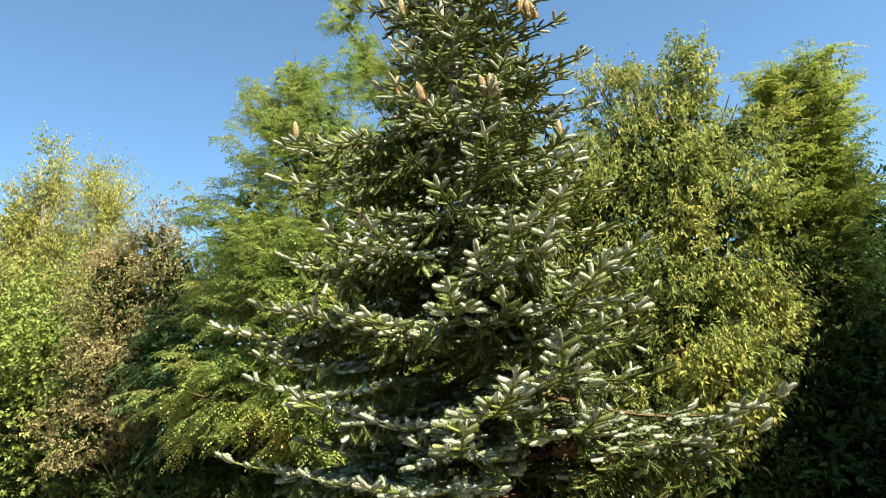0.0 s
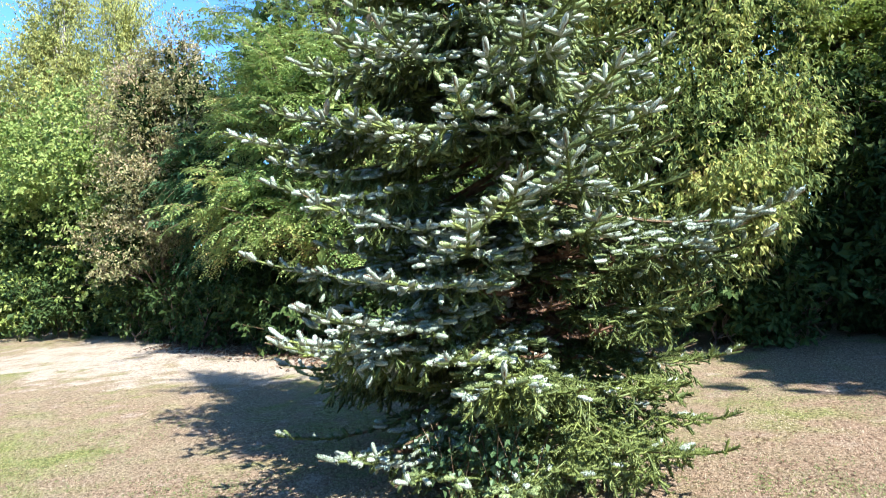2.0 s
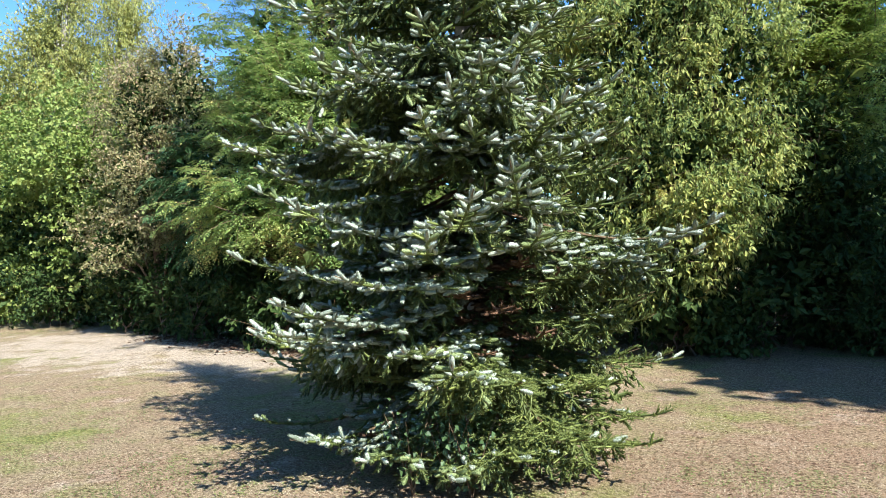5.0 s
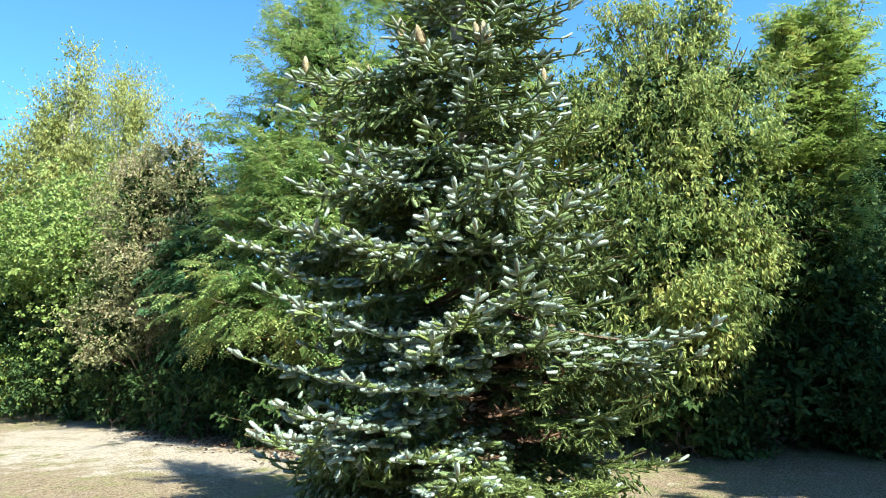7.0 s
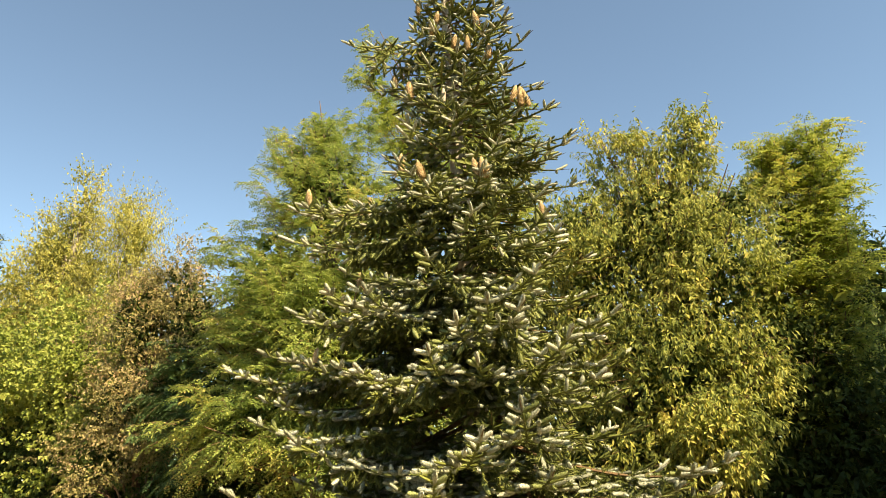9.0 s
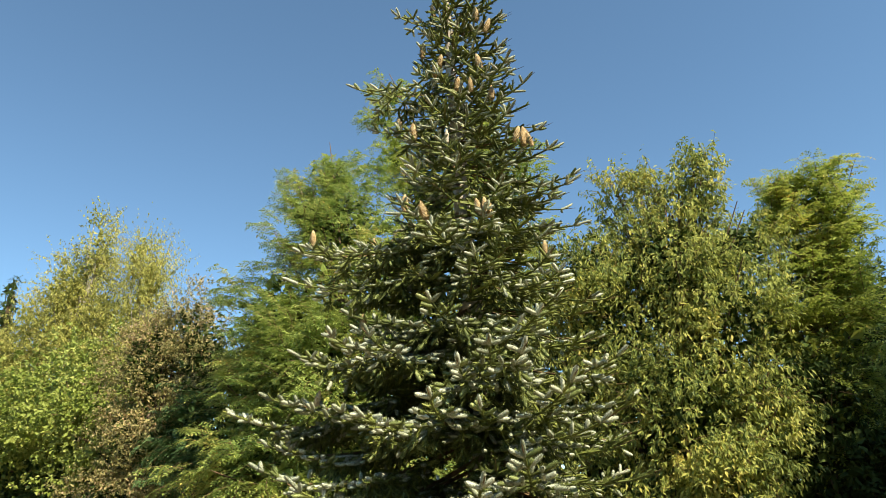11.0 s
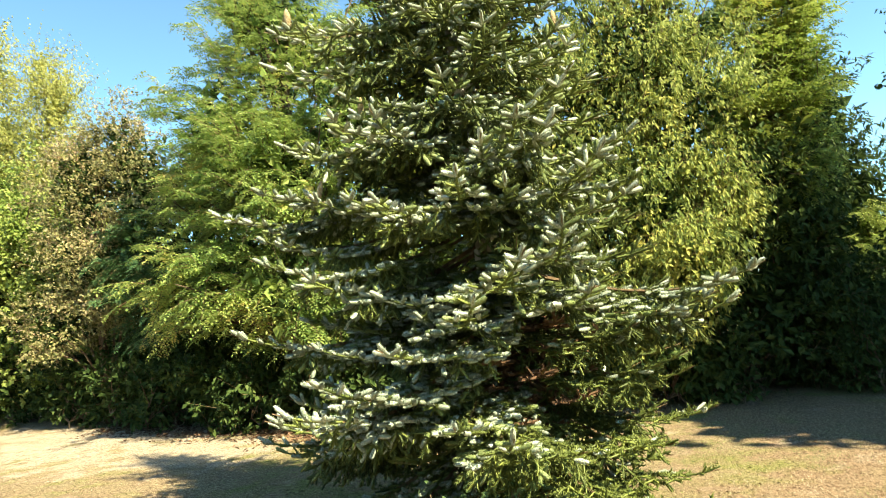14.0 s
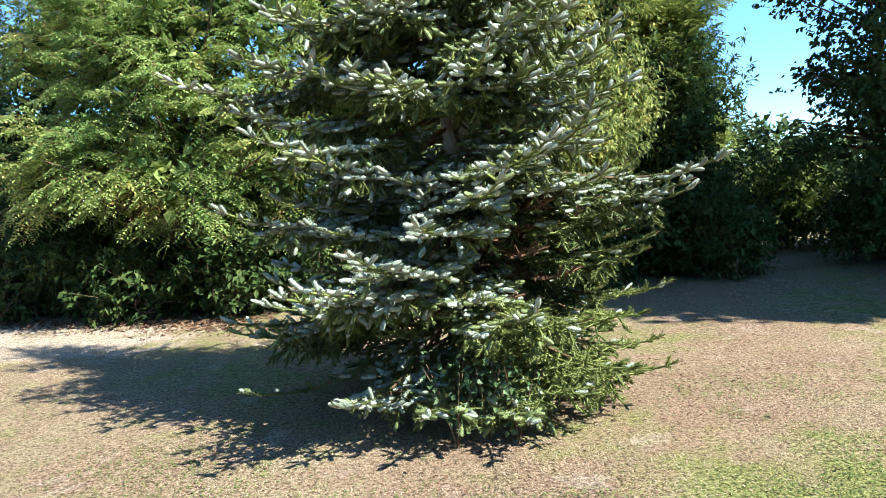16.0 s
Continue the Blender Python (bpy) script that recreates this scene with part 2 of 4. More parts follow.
# mesh building
def mesh(name, verts, faces, mats, index=None, smooth=False):
    """A mesh from arrays: verts n x 3; faces m x 3 or m x 4, or a list of both; index: the material of each face."""
    blocks = [np.asarray(f, np.int32) for f in (faces if isinstance(faces, list) else [faces]) if len(f)]
    verts = np.asarray(verts, np.float32)
    me = bpy.data.meshes.new(name)
    me.vertices.add(len(verts))
    me.vertices.foreach_set("co", verts.ravel())
    loops = np.concatenate([f.ravel() for f in blocks])
    sizes = np.concatenate([np.full(len(f), f.shape[1], np.int32) for f in blocks])
    me.loops.add(len(loops))
    me.loops.foreach_set("vertex_index", loops)
    me.polygons.add(len(sizes))
    me.polygons.foreach_set("loop_start", np.r_[0, np.cumsum(sizes)[:-1]].astype(np.int32))
    if index is not None:
        me.polygons.foreach_set("material_index", np.asarray(index, np.int32))
    me.polygons.foreach_set("use_smooth", np.full(len(sizes), smooth))
    me.update()
    for m in mats:
        me.materials.append(m)
    return me


def child(name, me, parent, label=""):
    ob = new(name, me)
    ob.parent = parent
    return tagged(ob, label)


def anchor(name, place, label, category, group=""):
    ob = new(name)
    ob.location = place
    return tagged(ob, label, category, group)


def unit(v):
    return v / np.maximum(np.linalg.norm(v, axis=-1, keepdims=True), 1e-9)


def tubes(segments, sides=5):
    """Tapered tubes: rows of start xyz, end xyz, start radius, end radius."""
    s = np.asarray(segments, float)
    p, q, r0, r1 = s[:, :3], s[:, 3:6], s[:, 6], s[:, 7]
    d = unit(q - p)
    ref = np.where(np.abs(d[:, 2:]) > 0.9, [[1.0, 0, 0]], [[0, 0, 1.0]])
    u = unit(np.cross(d, ref))
    v = np.cross(d, u)
    a = np.arange(sides) * 2 * math.pi / sides
    ring = u[:, None] * np.cos(a)[None, :, None] + v[:, None] * np.sin(a)[None, :, None]
    verts = np.concatenate([p[:, None] + ring * r0[:, None, None], q[:, None] + ring * r1[:, None, None]], 1)
    k = np.arange(sides)
    one = np.stack([k, (k + 1) % sides, (k + 1) % sides + sides, k + sides], 1)
    faces = (np.arange(len(s))[:, None, None] * 2 * sides + one[None]).reshape(-1, 4)
    return verts.reshape(-1, 3), faces


def limb(points, radii):
    return [(*points[i], *points[i + 1], radii[i], radii[i + 1]) for i in range(len(points) - 1)]


# ground
def ground():
    n, far = 96, 900.0
    ring = np.r_[0, np.geomspace(0.6, far, 60)]
    a = np.linspace(0, 2 * math.pi, n, endpoint=False)
    verts = [(0.0, 4.0, 0.0)]
    for r in ring[1:]:
        for t in a:
            x, y = r * math.cos(t), 4 + r * math.sin(t)
            z = 0.03 * (noise.noise((x * 0.5, y * 0.5, 0)) if r < 40 else 0) * min(1, r / 3)
            verts.append((x, y, z))
    tri = [(0, 1 + i, 1 + (i + 1) % n) for i in range(n)]
    quads = [(1 + k * n + i, 1 + (k + 1) * n + i, 1 + (k + 1) * n + (i + 1) % n, 1 + k * n + (i + 1) % n)
             for k in range(len(ring) - 2) for i in range(n)]
    ob = new("ground", mesh("ground", verts, [np.array(tri), np.array(quads)], [LAWN], smooth=True))
    tagged(ob, "half-dry mown lawn with straw, earth and green patches", "lawn", kind="structure")


ground()


def grass(count, seed):
    """Flat straw, short blades and clover leaflets over the lawn near the fir."""
    rng = np.random.default_rng(seed)
    x, y = rng.normal(-0.6, 2.9, count), rng.normal(3.9, 2.0, count)
    h = np.array([noise.noise((a * 0.9, b * 0.9, 3.0)) + 0.7 * noise.noise((a * 3.1, b * 3.1, 7.0)) + 0.5 * noise.noise((a * 9, b * 9, 1.0)) for a, b in zip(x, y)])
    for cx, cy, r in ((0.7, 3.25, 0.6), (1.3, 3.7, 0.6), (-0.1, 2.75, 0.55), (-4.7, 4.7, 0.6), (-3.0, 3.2, 0.5), (-2.4, 2.8, 0.5), (-1.6, 2.65, 0.4)):
        h += 0.6 * np.exp(-((x - cx) ** 2 + (y - cy) ** 2) / r**2)
    green = h + rng.normal(0, 0.22, count) > 0.33
    clover = green & (rng.random(count) < 0.6)
    z = np.array([0.03 * noise.noise((a * 0.5, b * 0.5, 0)) for a, b in zip(x, y)]) - 0.001
    base = np.stack([x, y, z + np.where(clover, rng.uniform(0.004, 0.02, count), 0)], 1)
    turn = rng.uniform(0, 2 * math.pi, count)
    lean = np.where(clover, rng.uniform(1.2, 1.7, count), np.where(green, rng.uniform(0.5, 1.4, count), rng.uniform(1.05, 1.52, count)))
    size = np.where(clover, rng.uniform(0.010, 0.018, count), np.where(green, rng.uniform(0.012, 0.03, count), rng.uniform(0.012, 0.035, count)))
    d = np.stack([np.cos(turn) * np.sin(lean), np.sin(turn) * np.sin(lean), np.cos(lean)], 1)
    side = np.stack([-np.sin(turn), np.cos(turn), 0 * turn], 1)
    w = np.where(clover, 0.45 * size, np.where(green, rng.uniform(0.0015, 0.0035, count), rng.uniform(0.0012, 0.0028, count)))[:, None]
    mid = base + d * (0.5 * size)[:, None]
    verts = np.stack([base, mid + side * w, base + d * size[:, None], mid - side * w], 1).reshape(-1, 3)
    ob = new("grass", mesh("grass", verts, np.arange(count * 4).reshape(-1, 4), [STRAW, GRASS], green.astype(int)))
    tagged(ob, "short green and straw-coloured grass blades and clover", "grass", kind="stuff")


# the fir
FIR = (-0.85, 5.3)
HEIGHT = 7.3
PROFILE_Z = (0.0, 0.3, 1.3, 2.0, 2.6, 3.2, 3.7, 4.4, 5.0, 6.0, 7.3)
PROFILE_R = (1.3, 1.65, 1.95, 1.85, 1.6, 1.35, 1.15, 0.98, 0.80, 0.6, 0.08)


def needles(shoots, rng, density, size=0.0185, half=0.0022, core=0.010, young=0.0120):
    """Needles along shoots (rows of start xyz, direction xyz, length, age, curl). New shoots are plump blunt fingers that curl up, old ones thinner and ragged."""
    s = np.asarray(shoots, float)
    fresh = s[:, 7] < 0.5
    share = density / 1150
    half = half * min(2.0, share**-0.5)
    count = np.maximum(5, s[:, 6] * share * np.where(fresh, 540, 330)).astype(int)
    i = np.repeat(np.arange(len(s)), count)
    n = len(i)
    old = ~fresh[i]
    along = rng.random(n) ** 0.9
    d0, length, curl = s[i, 3:6], s[i, 6], s[i, 8]
    up0 = unit(np.array([0, 0, 1.0]) - d0 * d0[:, 2:] + 1e-4)
    base = s[i, :3] + d0 * (length * along)[:, None] + up0 * (length * curl * along**2)[:, None]
    d = unit(d0 + up0 * (2 * curl * along)[:, None])
    up = unit(up0 - d * (up0 * d).sum(1)[:, None] + 1e-4)
    side = np.cross(d, up)
    phi = np.where(old, rng.normal(0, 1.7, n), rng.normal(0, 1.45, n))
    radial = up * np.cos(phi)[:, None] + side * np.sin(phi)[:, None]
    forward = np.where(old, 0.5 + 0.5 * rng.random(n), 0.55 + 0.6 * rng.random(n)) + 0.5 * along**6
    way = unit(radial + d * forward[:, None] + up * 0.15)
    long = size * np.where(old, 1.4, 0.9 - 0.25 * along**4) * rng.uniform(0.75, 1.15, n)
    base = base + radial * np.where(old, 0.0, young * 0.7 * np.minimum(1, 6 * (1.05 - along)))[:, None]
    wide = unit(np.cross(way, radial + 0.7 * rng.normal(0, 1, (n, 3)))) * (half * np.where(old, 1.55, 1.05))[:, None]
    verts = np.stack([base - wide, base + wide, base + way * long[:, None]], 1).reshape(-1, 3)
    # the body of each new shoot, bent along its curl and rounded at the end; a thin core in the old ones
    w = s[fresh]
    rings, sides = ((0.0, 0.6), (0.35, 1.05), (0.88, 1.0), (1.06, 0.5)), 5
    up = unit(np.array([0, 0, 1.0]) - w[:, 3:6] * w[:, 5:6] + 1e-4)
    side = np.cross(w[:, 3:6], up)
    thick = young * rng.uniform(0.9, 1.15, len(w))
    body = []
    for t, r in rings:
        mid = w[:, :3] + w[:, 3:6] * (w[:, 6:7] * t) + up * (w[:, 6] * w[:, 8] * t * t)[:, None]
        over = unit(up - w[:, 3:6] * (2 * w[:, 8:9] * t))
        for k in range(sides):
            a = 2 * math.pi * k / sides
            body.append(mid + (over * math.cos(a) + side * math.sin(a)) * (thick * r)[:, None])
    body = np.stack(body, 1).reshape(-1, 3)
    quad = np.array([(q * sides + k, q * sides + (k + 1) % sides, (q + 1) * sides + (k + 1) % sides, (q + 1) * sides + k)
                     for q in range(len(rings) - 1) for k in range(sides)])
    bf = (np.arange(len(w))[:, None, None] * len(rings) * sides + quad).reshape(-1, 4)
    o = s[~fresh]
    mid, cf = tubes(np.c_[o[:, :3], o[:, :3] + o[:, 3:6] * o[:, 6:7], np.full(len(o), core), np.full(len(o), core * 0.7)], 3)
    tone = np.where(fresh, np.where(s[:, 7] > 0.2, 2, 0), 1)
    # half the downward needles turn old green, for undersides and shade painted in
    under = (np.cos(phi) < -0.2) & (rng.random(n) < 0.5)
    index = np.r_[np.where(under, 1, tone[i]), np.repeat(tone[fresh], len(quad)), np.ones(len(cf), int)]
    return np.concatenate([verts, body, mid]), [np.arange(n * 3).reshape(-1, 3), bf + n * 3, cf + n * 3 + len(body)], index


def trunk_at(z):
    """The axis of the trunk, which leans a little."""
    return np.array([FIR[0] - 0.03 * z, FIR[1], z])


def bough(az, reach, ztip, rng, spread=1.0, green=0.0, year=None, lush=0.0, hang=0.8):
    """The wood and the shoots of one bough, grown year by year, whose tip stands at that angle, reach and height."""
    year = year or np.interp(ztip, (2.6, 4.2), (0.104, 0.118))
    slope = np.interp(ztip, (0.3, 0.9, 1.8, 3.0, 4.5, 5.4, 6.5), (-0.42, -0.30, -0.24, -0.26, -0.24, -0.1, 0.2))
    lift = np.interp(ztip, (2.2, 3.4), (0.13, 0.06)) * reach
    z0 = min(HEIGHT - 0.25, max(0.12, ztip - slope * reach - lift))
    a = radians(az)
    head = np.array([math.cos(a), math.sin(a), 0.0])
    cross = np.array([-head[1], head[0], 0.0])
    bend, sway = rng.normal(0, 0.05) * reach, rng.uniform(0.04, 0.10) * reach
    foot, top = trunk_at(z0), np.array([0, 0, 1.0])
    end = np.array([FIR[0], FIR[1], 0.0]) + head * reach

    def at(s):
        z = z0 + (ztip - lift - z0) * s - sway * math.sin(math.pi * s) + lift * s**4
        p = foot * (1 - s) + end * s + cross * bend * math.sin(math.pi * s)
        return np.array([p[0], p[1], z])

    n = max(3, round(reach / year))
    wood, shoots = [], []
    knots = [at(k / n) for k in range(n + 1)]
    thick = 0.005 + 0.009 * reach
    wood += limb(knots, [thick * (1 - 0.85 * k / n) for k in range(n + 1)])

    shade = 0.0  # the share of old shoots on the inner part, whose shade this colour partly carries

    def turn(extra=0.0):
        if rng.random() < shade:
            return 1.0
        return (0.4 if rng.random() < 0.9 * lush else 1.0) if rng.random() < green + extra else 0.0

    def shoot(p, d, size, age, curl=0.0):
        shoots.append((*p, *(d / np.linalg.norm(d)), size, age, curl))

    def finger(p, d, age=None, size=1.0):
        shoot(p, d, year * size * rng.uniform(0.65, 1.0), turn() if age is None else age, rng.uniform(-0.06, 0.24))

    def lateral(p, axis, m, years):
        """A side twig of that many years with its own pairs of fingers and, below, hanging older shoots."""
        angle = radians(rng.uniform(48, 66))
        way = axis * math.cos(angle) + cross * m * math.sin(angle) + top * (rng.uniform(-0.12, 0.12) if years < 3 else (rng.uniform(-0.45, -0.05) if hang > 0.5 else rng.uniform(-0.25, 0.0)))
        way /= np.linalg.norm(way)
        step, q = year * rng.uniform(0.66, 0.86), p
        for j in range(years):
            last = j == years - 1
            if last:
                finger(q, way + top * 0.06)
                break
            wood.append((*q, *(q + way * step), 0.0055 - 0.0009 * j, 0.0048 - 0.0009 * j))
            shoot(q, way, step, 1.0)
            q = q + way * step
            way = way + axis * 0.08 + top * (0.02 + 0.08 * j / years)
            way /= np.linalg.norm(way)
            side = np.cross(way, top)
            side /= np.linalg.norm(side) + 1e-6
            for k in (-1, 1):
                if rng.random() < 0.9:
                    ang = radians(rng.uniform(45, 68))
                    d = way * math.cos(ang) + side * k * math.sin(ang) + top * rng.uniform(-0.15, 0.16)
                    if years - j > 3 and rng.random() < 0.75:
                        d /= np.linalg.norm(d)
                        shoot(q, d, step * 0.8, 1.0)
                        e = q + d * step * 0.8
                        finger(e, d + top * 0.05)
                        finger(e - d * 0.01, d * 0.6 + way * 0.8 + top * rng.uniform(-0.1, 0.2))
                    else:
                        finger(q, d)
            if rng.random() < hang and years > 2:
                d = way * rng.uniform(0.1, 0.6) - top * rng.uniform(0.5, 1.0) + side * rng.normal(0, 0.35)
                d /= np.linalg.norm(d)
                size = rng.uniform(0.06, 0.11)
                shoot(q, d, size, 1.0)
                e = q + d * size
                finger(e, d + top * 0.3, turn(0.45), 0.8)
                for k in (-1, 1):
                    shoot(e - d * 0.02, d + side * k * 0.9, rng.uniform(0.05, 0.08), 1.0)

    for k in range(1, n):
        axis = knots[k + 1] - knots[k]
        ln = np.linalg.norm(axis)
        axis /= ln
        left = n - k
        shade = 0.8 * max(0.0, 1 - k / n / 0.65) if reach > 1.0 else 0.0
        if k > 0.25 * n:
            if left > 1:
                shoot(knots[k], axis, ln, 1.0)
            else:
                finger(knots[k], axis + top * 0.15, 0.0 if green < 0.9 else None, 1.2)
        if k < 0.2 * n:
            continue
        years = int(np.clip(1 + 0.55 * (left - 1) * spread + rng.uniform(-0.4, 0.6), 1, 5))
        for m in (-1, 1):
            if rng.random() < 0.94:
                lateral(knots[k] + axis * rng.uniform(-0.02, 0.02), axis, m, years)
        if left < 6 and rng.random() < 0.4:
            finger(knots[k], axis * 0.5 + top * rng.uniform(0.4, 0.9) + cross * rng.normal(0, 0.4), None, 0.85)
    return wood, shoots


def cone_mesh():
    """An upright cone: a blunt spindle of small overlapping scales in spirals."""
    verts, faces = [], []
    rows, per, high, wide = 13, 10, 0.135, 0.0245
    for k in range(rows):
        t = k / (rows - 1)
        r = wide * (0.80 + 0.35 * math.sin(math.pi * min(1, t * 0.8 + 0.15))) * (1 - 0.6 * t**5)
        z = high * t
        for i in range(per):
            a = 2 * math.pi * (i + 0.5 * (k % 2)) / per
            c, s = math.cos(a), math.sin(a)
            w = math.pi * r / per * 0.95
            b = len(verts)
            verts += [(c * r * 0.9 - s * w, s * r * 0.9 + c * w, z + 0.006), (c * r * 0.9 + s * w, s * r * 0.9 - c * w, z + 0.006),
                      (c * r * 1.14 + s * w * 0.8, s * r * 1.14 - c * w * 0.8, z - 0.004), (c * r * 1.2, s * r * 1.2, z - 0.008),
                      (c * r * 1.14 - s * w * 0.8, s * r * 1.14 + c * w * 0.8, z - 0.004)]
            faces.append((b, b + 1, b + 2, b + 3, b + 4))
    core, cf = tubes([(0, 0, -0.01, 0, 0, high * 0.5, wide * 0.68, wide * 0.88), (0, 0, high * 0.5, 0, 0, high * 0.93, wide * 0.88, wide * 0.62),
                      (0, 0, high * 0.93, 0, 0, high * 1.03, wide * 0.62, wide * 0.15)], 12)
    return mesh("cone", np.array(verts + [tuple(v) for v in core]), [np.array(faces), cf + len(verts)], [CONE])


def fir():
    rng = np.random.default_rng(11)
    tree = anchor("fir_tree", (*FIR, 0), "tall noble fir with frosted blue-green needles and tan upright cones", "fir tree")
    # trunk
    pts = [trunk_at(HEIGHT * k / 24) + [0.012 * math.sin(k * 1.3), 0.012 * math.cos(k), 0] for k in range(25)]
    v, f = tubes(limb(pts, [0.13 * (1 - k / 24.5) ** 0.8 + 0.006 for k in range(25)]), 12)
    child("trunk", mesh("trunk", v - [FIR[0], FIR[1], 0], f, [PALE_BARK], smooth=True), tree, "pale grey fir trunk")
    made = []

    def grow(az, reach, ztip, spread=1.0, density=1150, green=None):
        level = -106 < az < -55 and 1.0 < ztip < 2.2  # boughs seen edge-on over the hollow
        if green is None:
            green = 0.92 if -75 < az < 0 and ztip < 1.5 else 0.82 if ztip < 0.6 and az > -112 else 0.55 if ztip < 1.1 and az > -108 else 0.55 if ztip > 4.0 else 0.5 if ztip > 3.0 else 0.38 if ztip > 2.0 else 0.35 if -75 < az < 20 else 0.2
        wood, shoots = bough(az, reach, ztip, rng, spread * (1.35 if -75 < az < 0 and ztip < 1.5 else 1.0), green, lush=0.0 if density < 500 or (-75 < az < 0 and ztip < 1.5) else 1.0 if ztip > 2.6 else 0.55, hang=0.25 if level else 0.8)
        v, f = tubes(wood, 3)
        if density < 200:
            shoots = shoots[::2]
        b = child("branch", mesh("branch", v - [FIR[0], FIR[1], 0], f, [TWIG]), tree)
        v, f, index = needles(shoots, rng, density, size=np.interp(ztip, (2.6, 4.0), (0.0200, 0.0175)), young=np.interp(ztip, (2.6, 4.0), (0.0138, 0.0106)))
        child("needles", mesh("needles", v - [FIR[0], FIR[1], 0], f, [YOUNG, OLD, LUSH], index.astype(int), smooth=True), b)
        made.append((az, ztip))

    # lowest skirt, from the side away from the sun round the front
    grow(-151, 1.85, 0.34, 0.2, 1150, 0.7), grow(-117, 1.75, 0.42), grow(-100, 1.65, 0.34), grow(-79, 1.65, 0.28)
    grow(-64, 1.60, 0.36), grow(-51, 1.60, 0.46), grow(-27, 1.55, 0.34), grow(-10, 1.40, 0.40)
    grow(-163, 1.9, 0.78, 1, 700, 0.7), grow(-176, 1.95, 0.62, 1, 600, 0.9), grow(172, 1.9, 0.55, 1, 500, 0.9), grow(158, 1.85, 0.62, 1, 400, 0.9)
    # second tier
    grow(-142, 1.75, 0.98), grow(-126, 1.90, 1.08), grow(-118, 1.98, 1.15), grow(-105, 2.10, 1.34), grow(-87, 1.72, 1.02)
    grow(-77, 1.80, 0.96), grow(-64, 1.62, 0.82), grow(-38, 1.45, 0.72), grow(-17, 1.48, 0.84, 0.6), grow(-152, 1.6, 1.1)
    # third tier
    grow(-142, 1.95, 1.60), grow(-130, 1.55, 1.48), grow(-97, 1.88, 1.45), grow(-81, 1.72, 1.67), grow(-72, 1.82, 1.88)
    grow(-60, 1.70, 1.66), grow(-22, 1.90, 1.70, 0.9), grow(-31, 1.72, 1.56, 1.0, 1150, 0.5), grow(-13, 1.70, 1.52, 1.0, 1150, 0.6), grow(-27, 1.45, 1.22, 1.0, 900, 0.92), grow(-14, 1.35, 1.08, 1.0, 900, 0.92), grow(-41, 1.35, 1.42, 1.0, 900, 0.9), grow(-155, 1.5, 1.65)
    # fourth tier
    grow(-165, 2.20, 2.56), grow(-148, 1.75, 2.24), grow(-138, 1.80, 2.06), grow(-124, 1.62, 1.92), grow(-110, 1.40, 1.76), grow(-102, 1.22, 1.60), grow(-115, 1.45, 2.38), grow(-104, 1.5, 2.32)
    grow(-82, 1.70, 2.36), grow(-66, 1.85, 2.02), grow(-44, 1.58, 2.20), grow(-52, 1.60, 2.44)
    # fifth tier
    grow(-142, 1.75, 2.55), grow(-145, 1.55, 2.88), grow(-140, 1.35, 2.84), grow(-102, 1.48, 2.82), grow(-116, 1.38, 3.02)
    grow(-70, 1.68, 2.62), grow(-77, 1.56, 2.54), grow(-112, 1.56, 2.84), grow(-73, 1.5, 2.30), grow(-62, 1.60, 2.60), grow(-86, 1.36, 3.02), grow(-56, 1.45, 2.85), grow(-20, 1.25, 2.70), grow(5, 1.15, 2.45)
    # sixth tier
    grow(-145, 1.60, 3.45), grow(-145, 1.56, 3.70), grow(-150, 1.06, 3.82), grow(-107, 1.0, 3.92), grow(-90, 1.1, 3.62)
    grow(-73, 1.20, 3.36), grow(-66, 0.98, 3.76), grow(-35, 1.05, 3.30), grow(6, 0.95, 3.86), grow(-15, 1.0, 4.10), grow(12, 0.95, 4.38)
    # crown
    grow(-108, 0.88, 4.24), grow(-93, 0.80, 4.46), grow(-152, 0.95, 4.92), grow(-55, 0.85, 4.05), grow(-73, 0.70, 4.72)
    grow(-149, 1.12, 5.34), grow(-137, 0.55, 5.46), grow(13, 0.52, 5.52), grow(15, 0.42, 5.18), grow(-154, 0.72, 6.24), grow(14, 0.46, 6.14)
    grow(-20, 0.85, 4.62, 0.5)
    # the rest of the whorls all round
    z = 0.35
    while z < HEIGHT - 0.3:
        r = np.interp(z, PROFILE_Z, PROFILE_R)
        many = 6
        turn = rng.uniform(0, 360)
        for k in range(many):
            az = (turn + 360 * k / many + rng.normal(0, 8)) % 360 - 180
            near = any(abs((az - a + 180) % 360 - 180) < 14 and abs(z - b) < 0.2 for a, b in made)
            if near:
                continue
            facing = -175 < az < 20
            if 0.7 < z < 2.0 and -120 < az < -5:
                continue  # the open hollow with dead twigs
            if 5.1 < z < 5.9 and -112 < az < -78:
                continue  # the pale trunk shows here
            grow(az, r * rng.uniform(0.72, 0.95) * ((0.55 if z < 3 else 0.85) if facing else 1), z + rng.normal(0, 0.05), 1.0, 420 if facing else 90, (0.9 if z < 3.4 else 0.6) if facing else None)
        z += 0.27 if z < 3.2 else 0.15
    # short inner boughs of old dark needles
    for k in range(170):
        z = 0.45 + 6.0 * k / 170
        if 0.7 < z < 1.9 and 225 < k * 137.5 % 360 < 355:
            continue  # the hollow again
        wood, shoots = bough(k * 137.5 % 360, 0.66 * np.interp(z, PROFILE_Z, PROFILE_R), z, rng, 0.8, 1.0, 0.2)
        v, f = tubes(wood, 3)
        b = child("branch", mesh("branch", v - [FIR[0], FIR[1], 0], f, [TWIG]), tree)
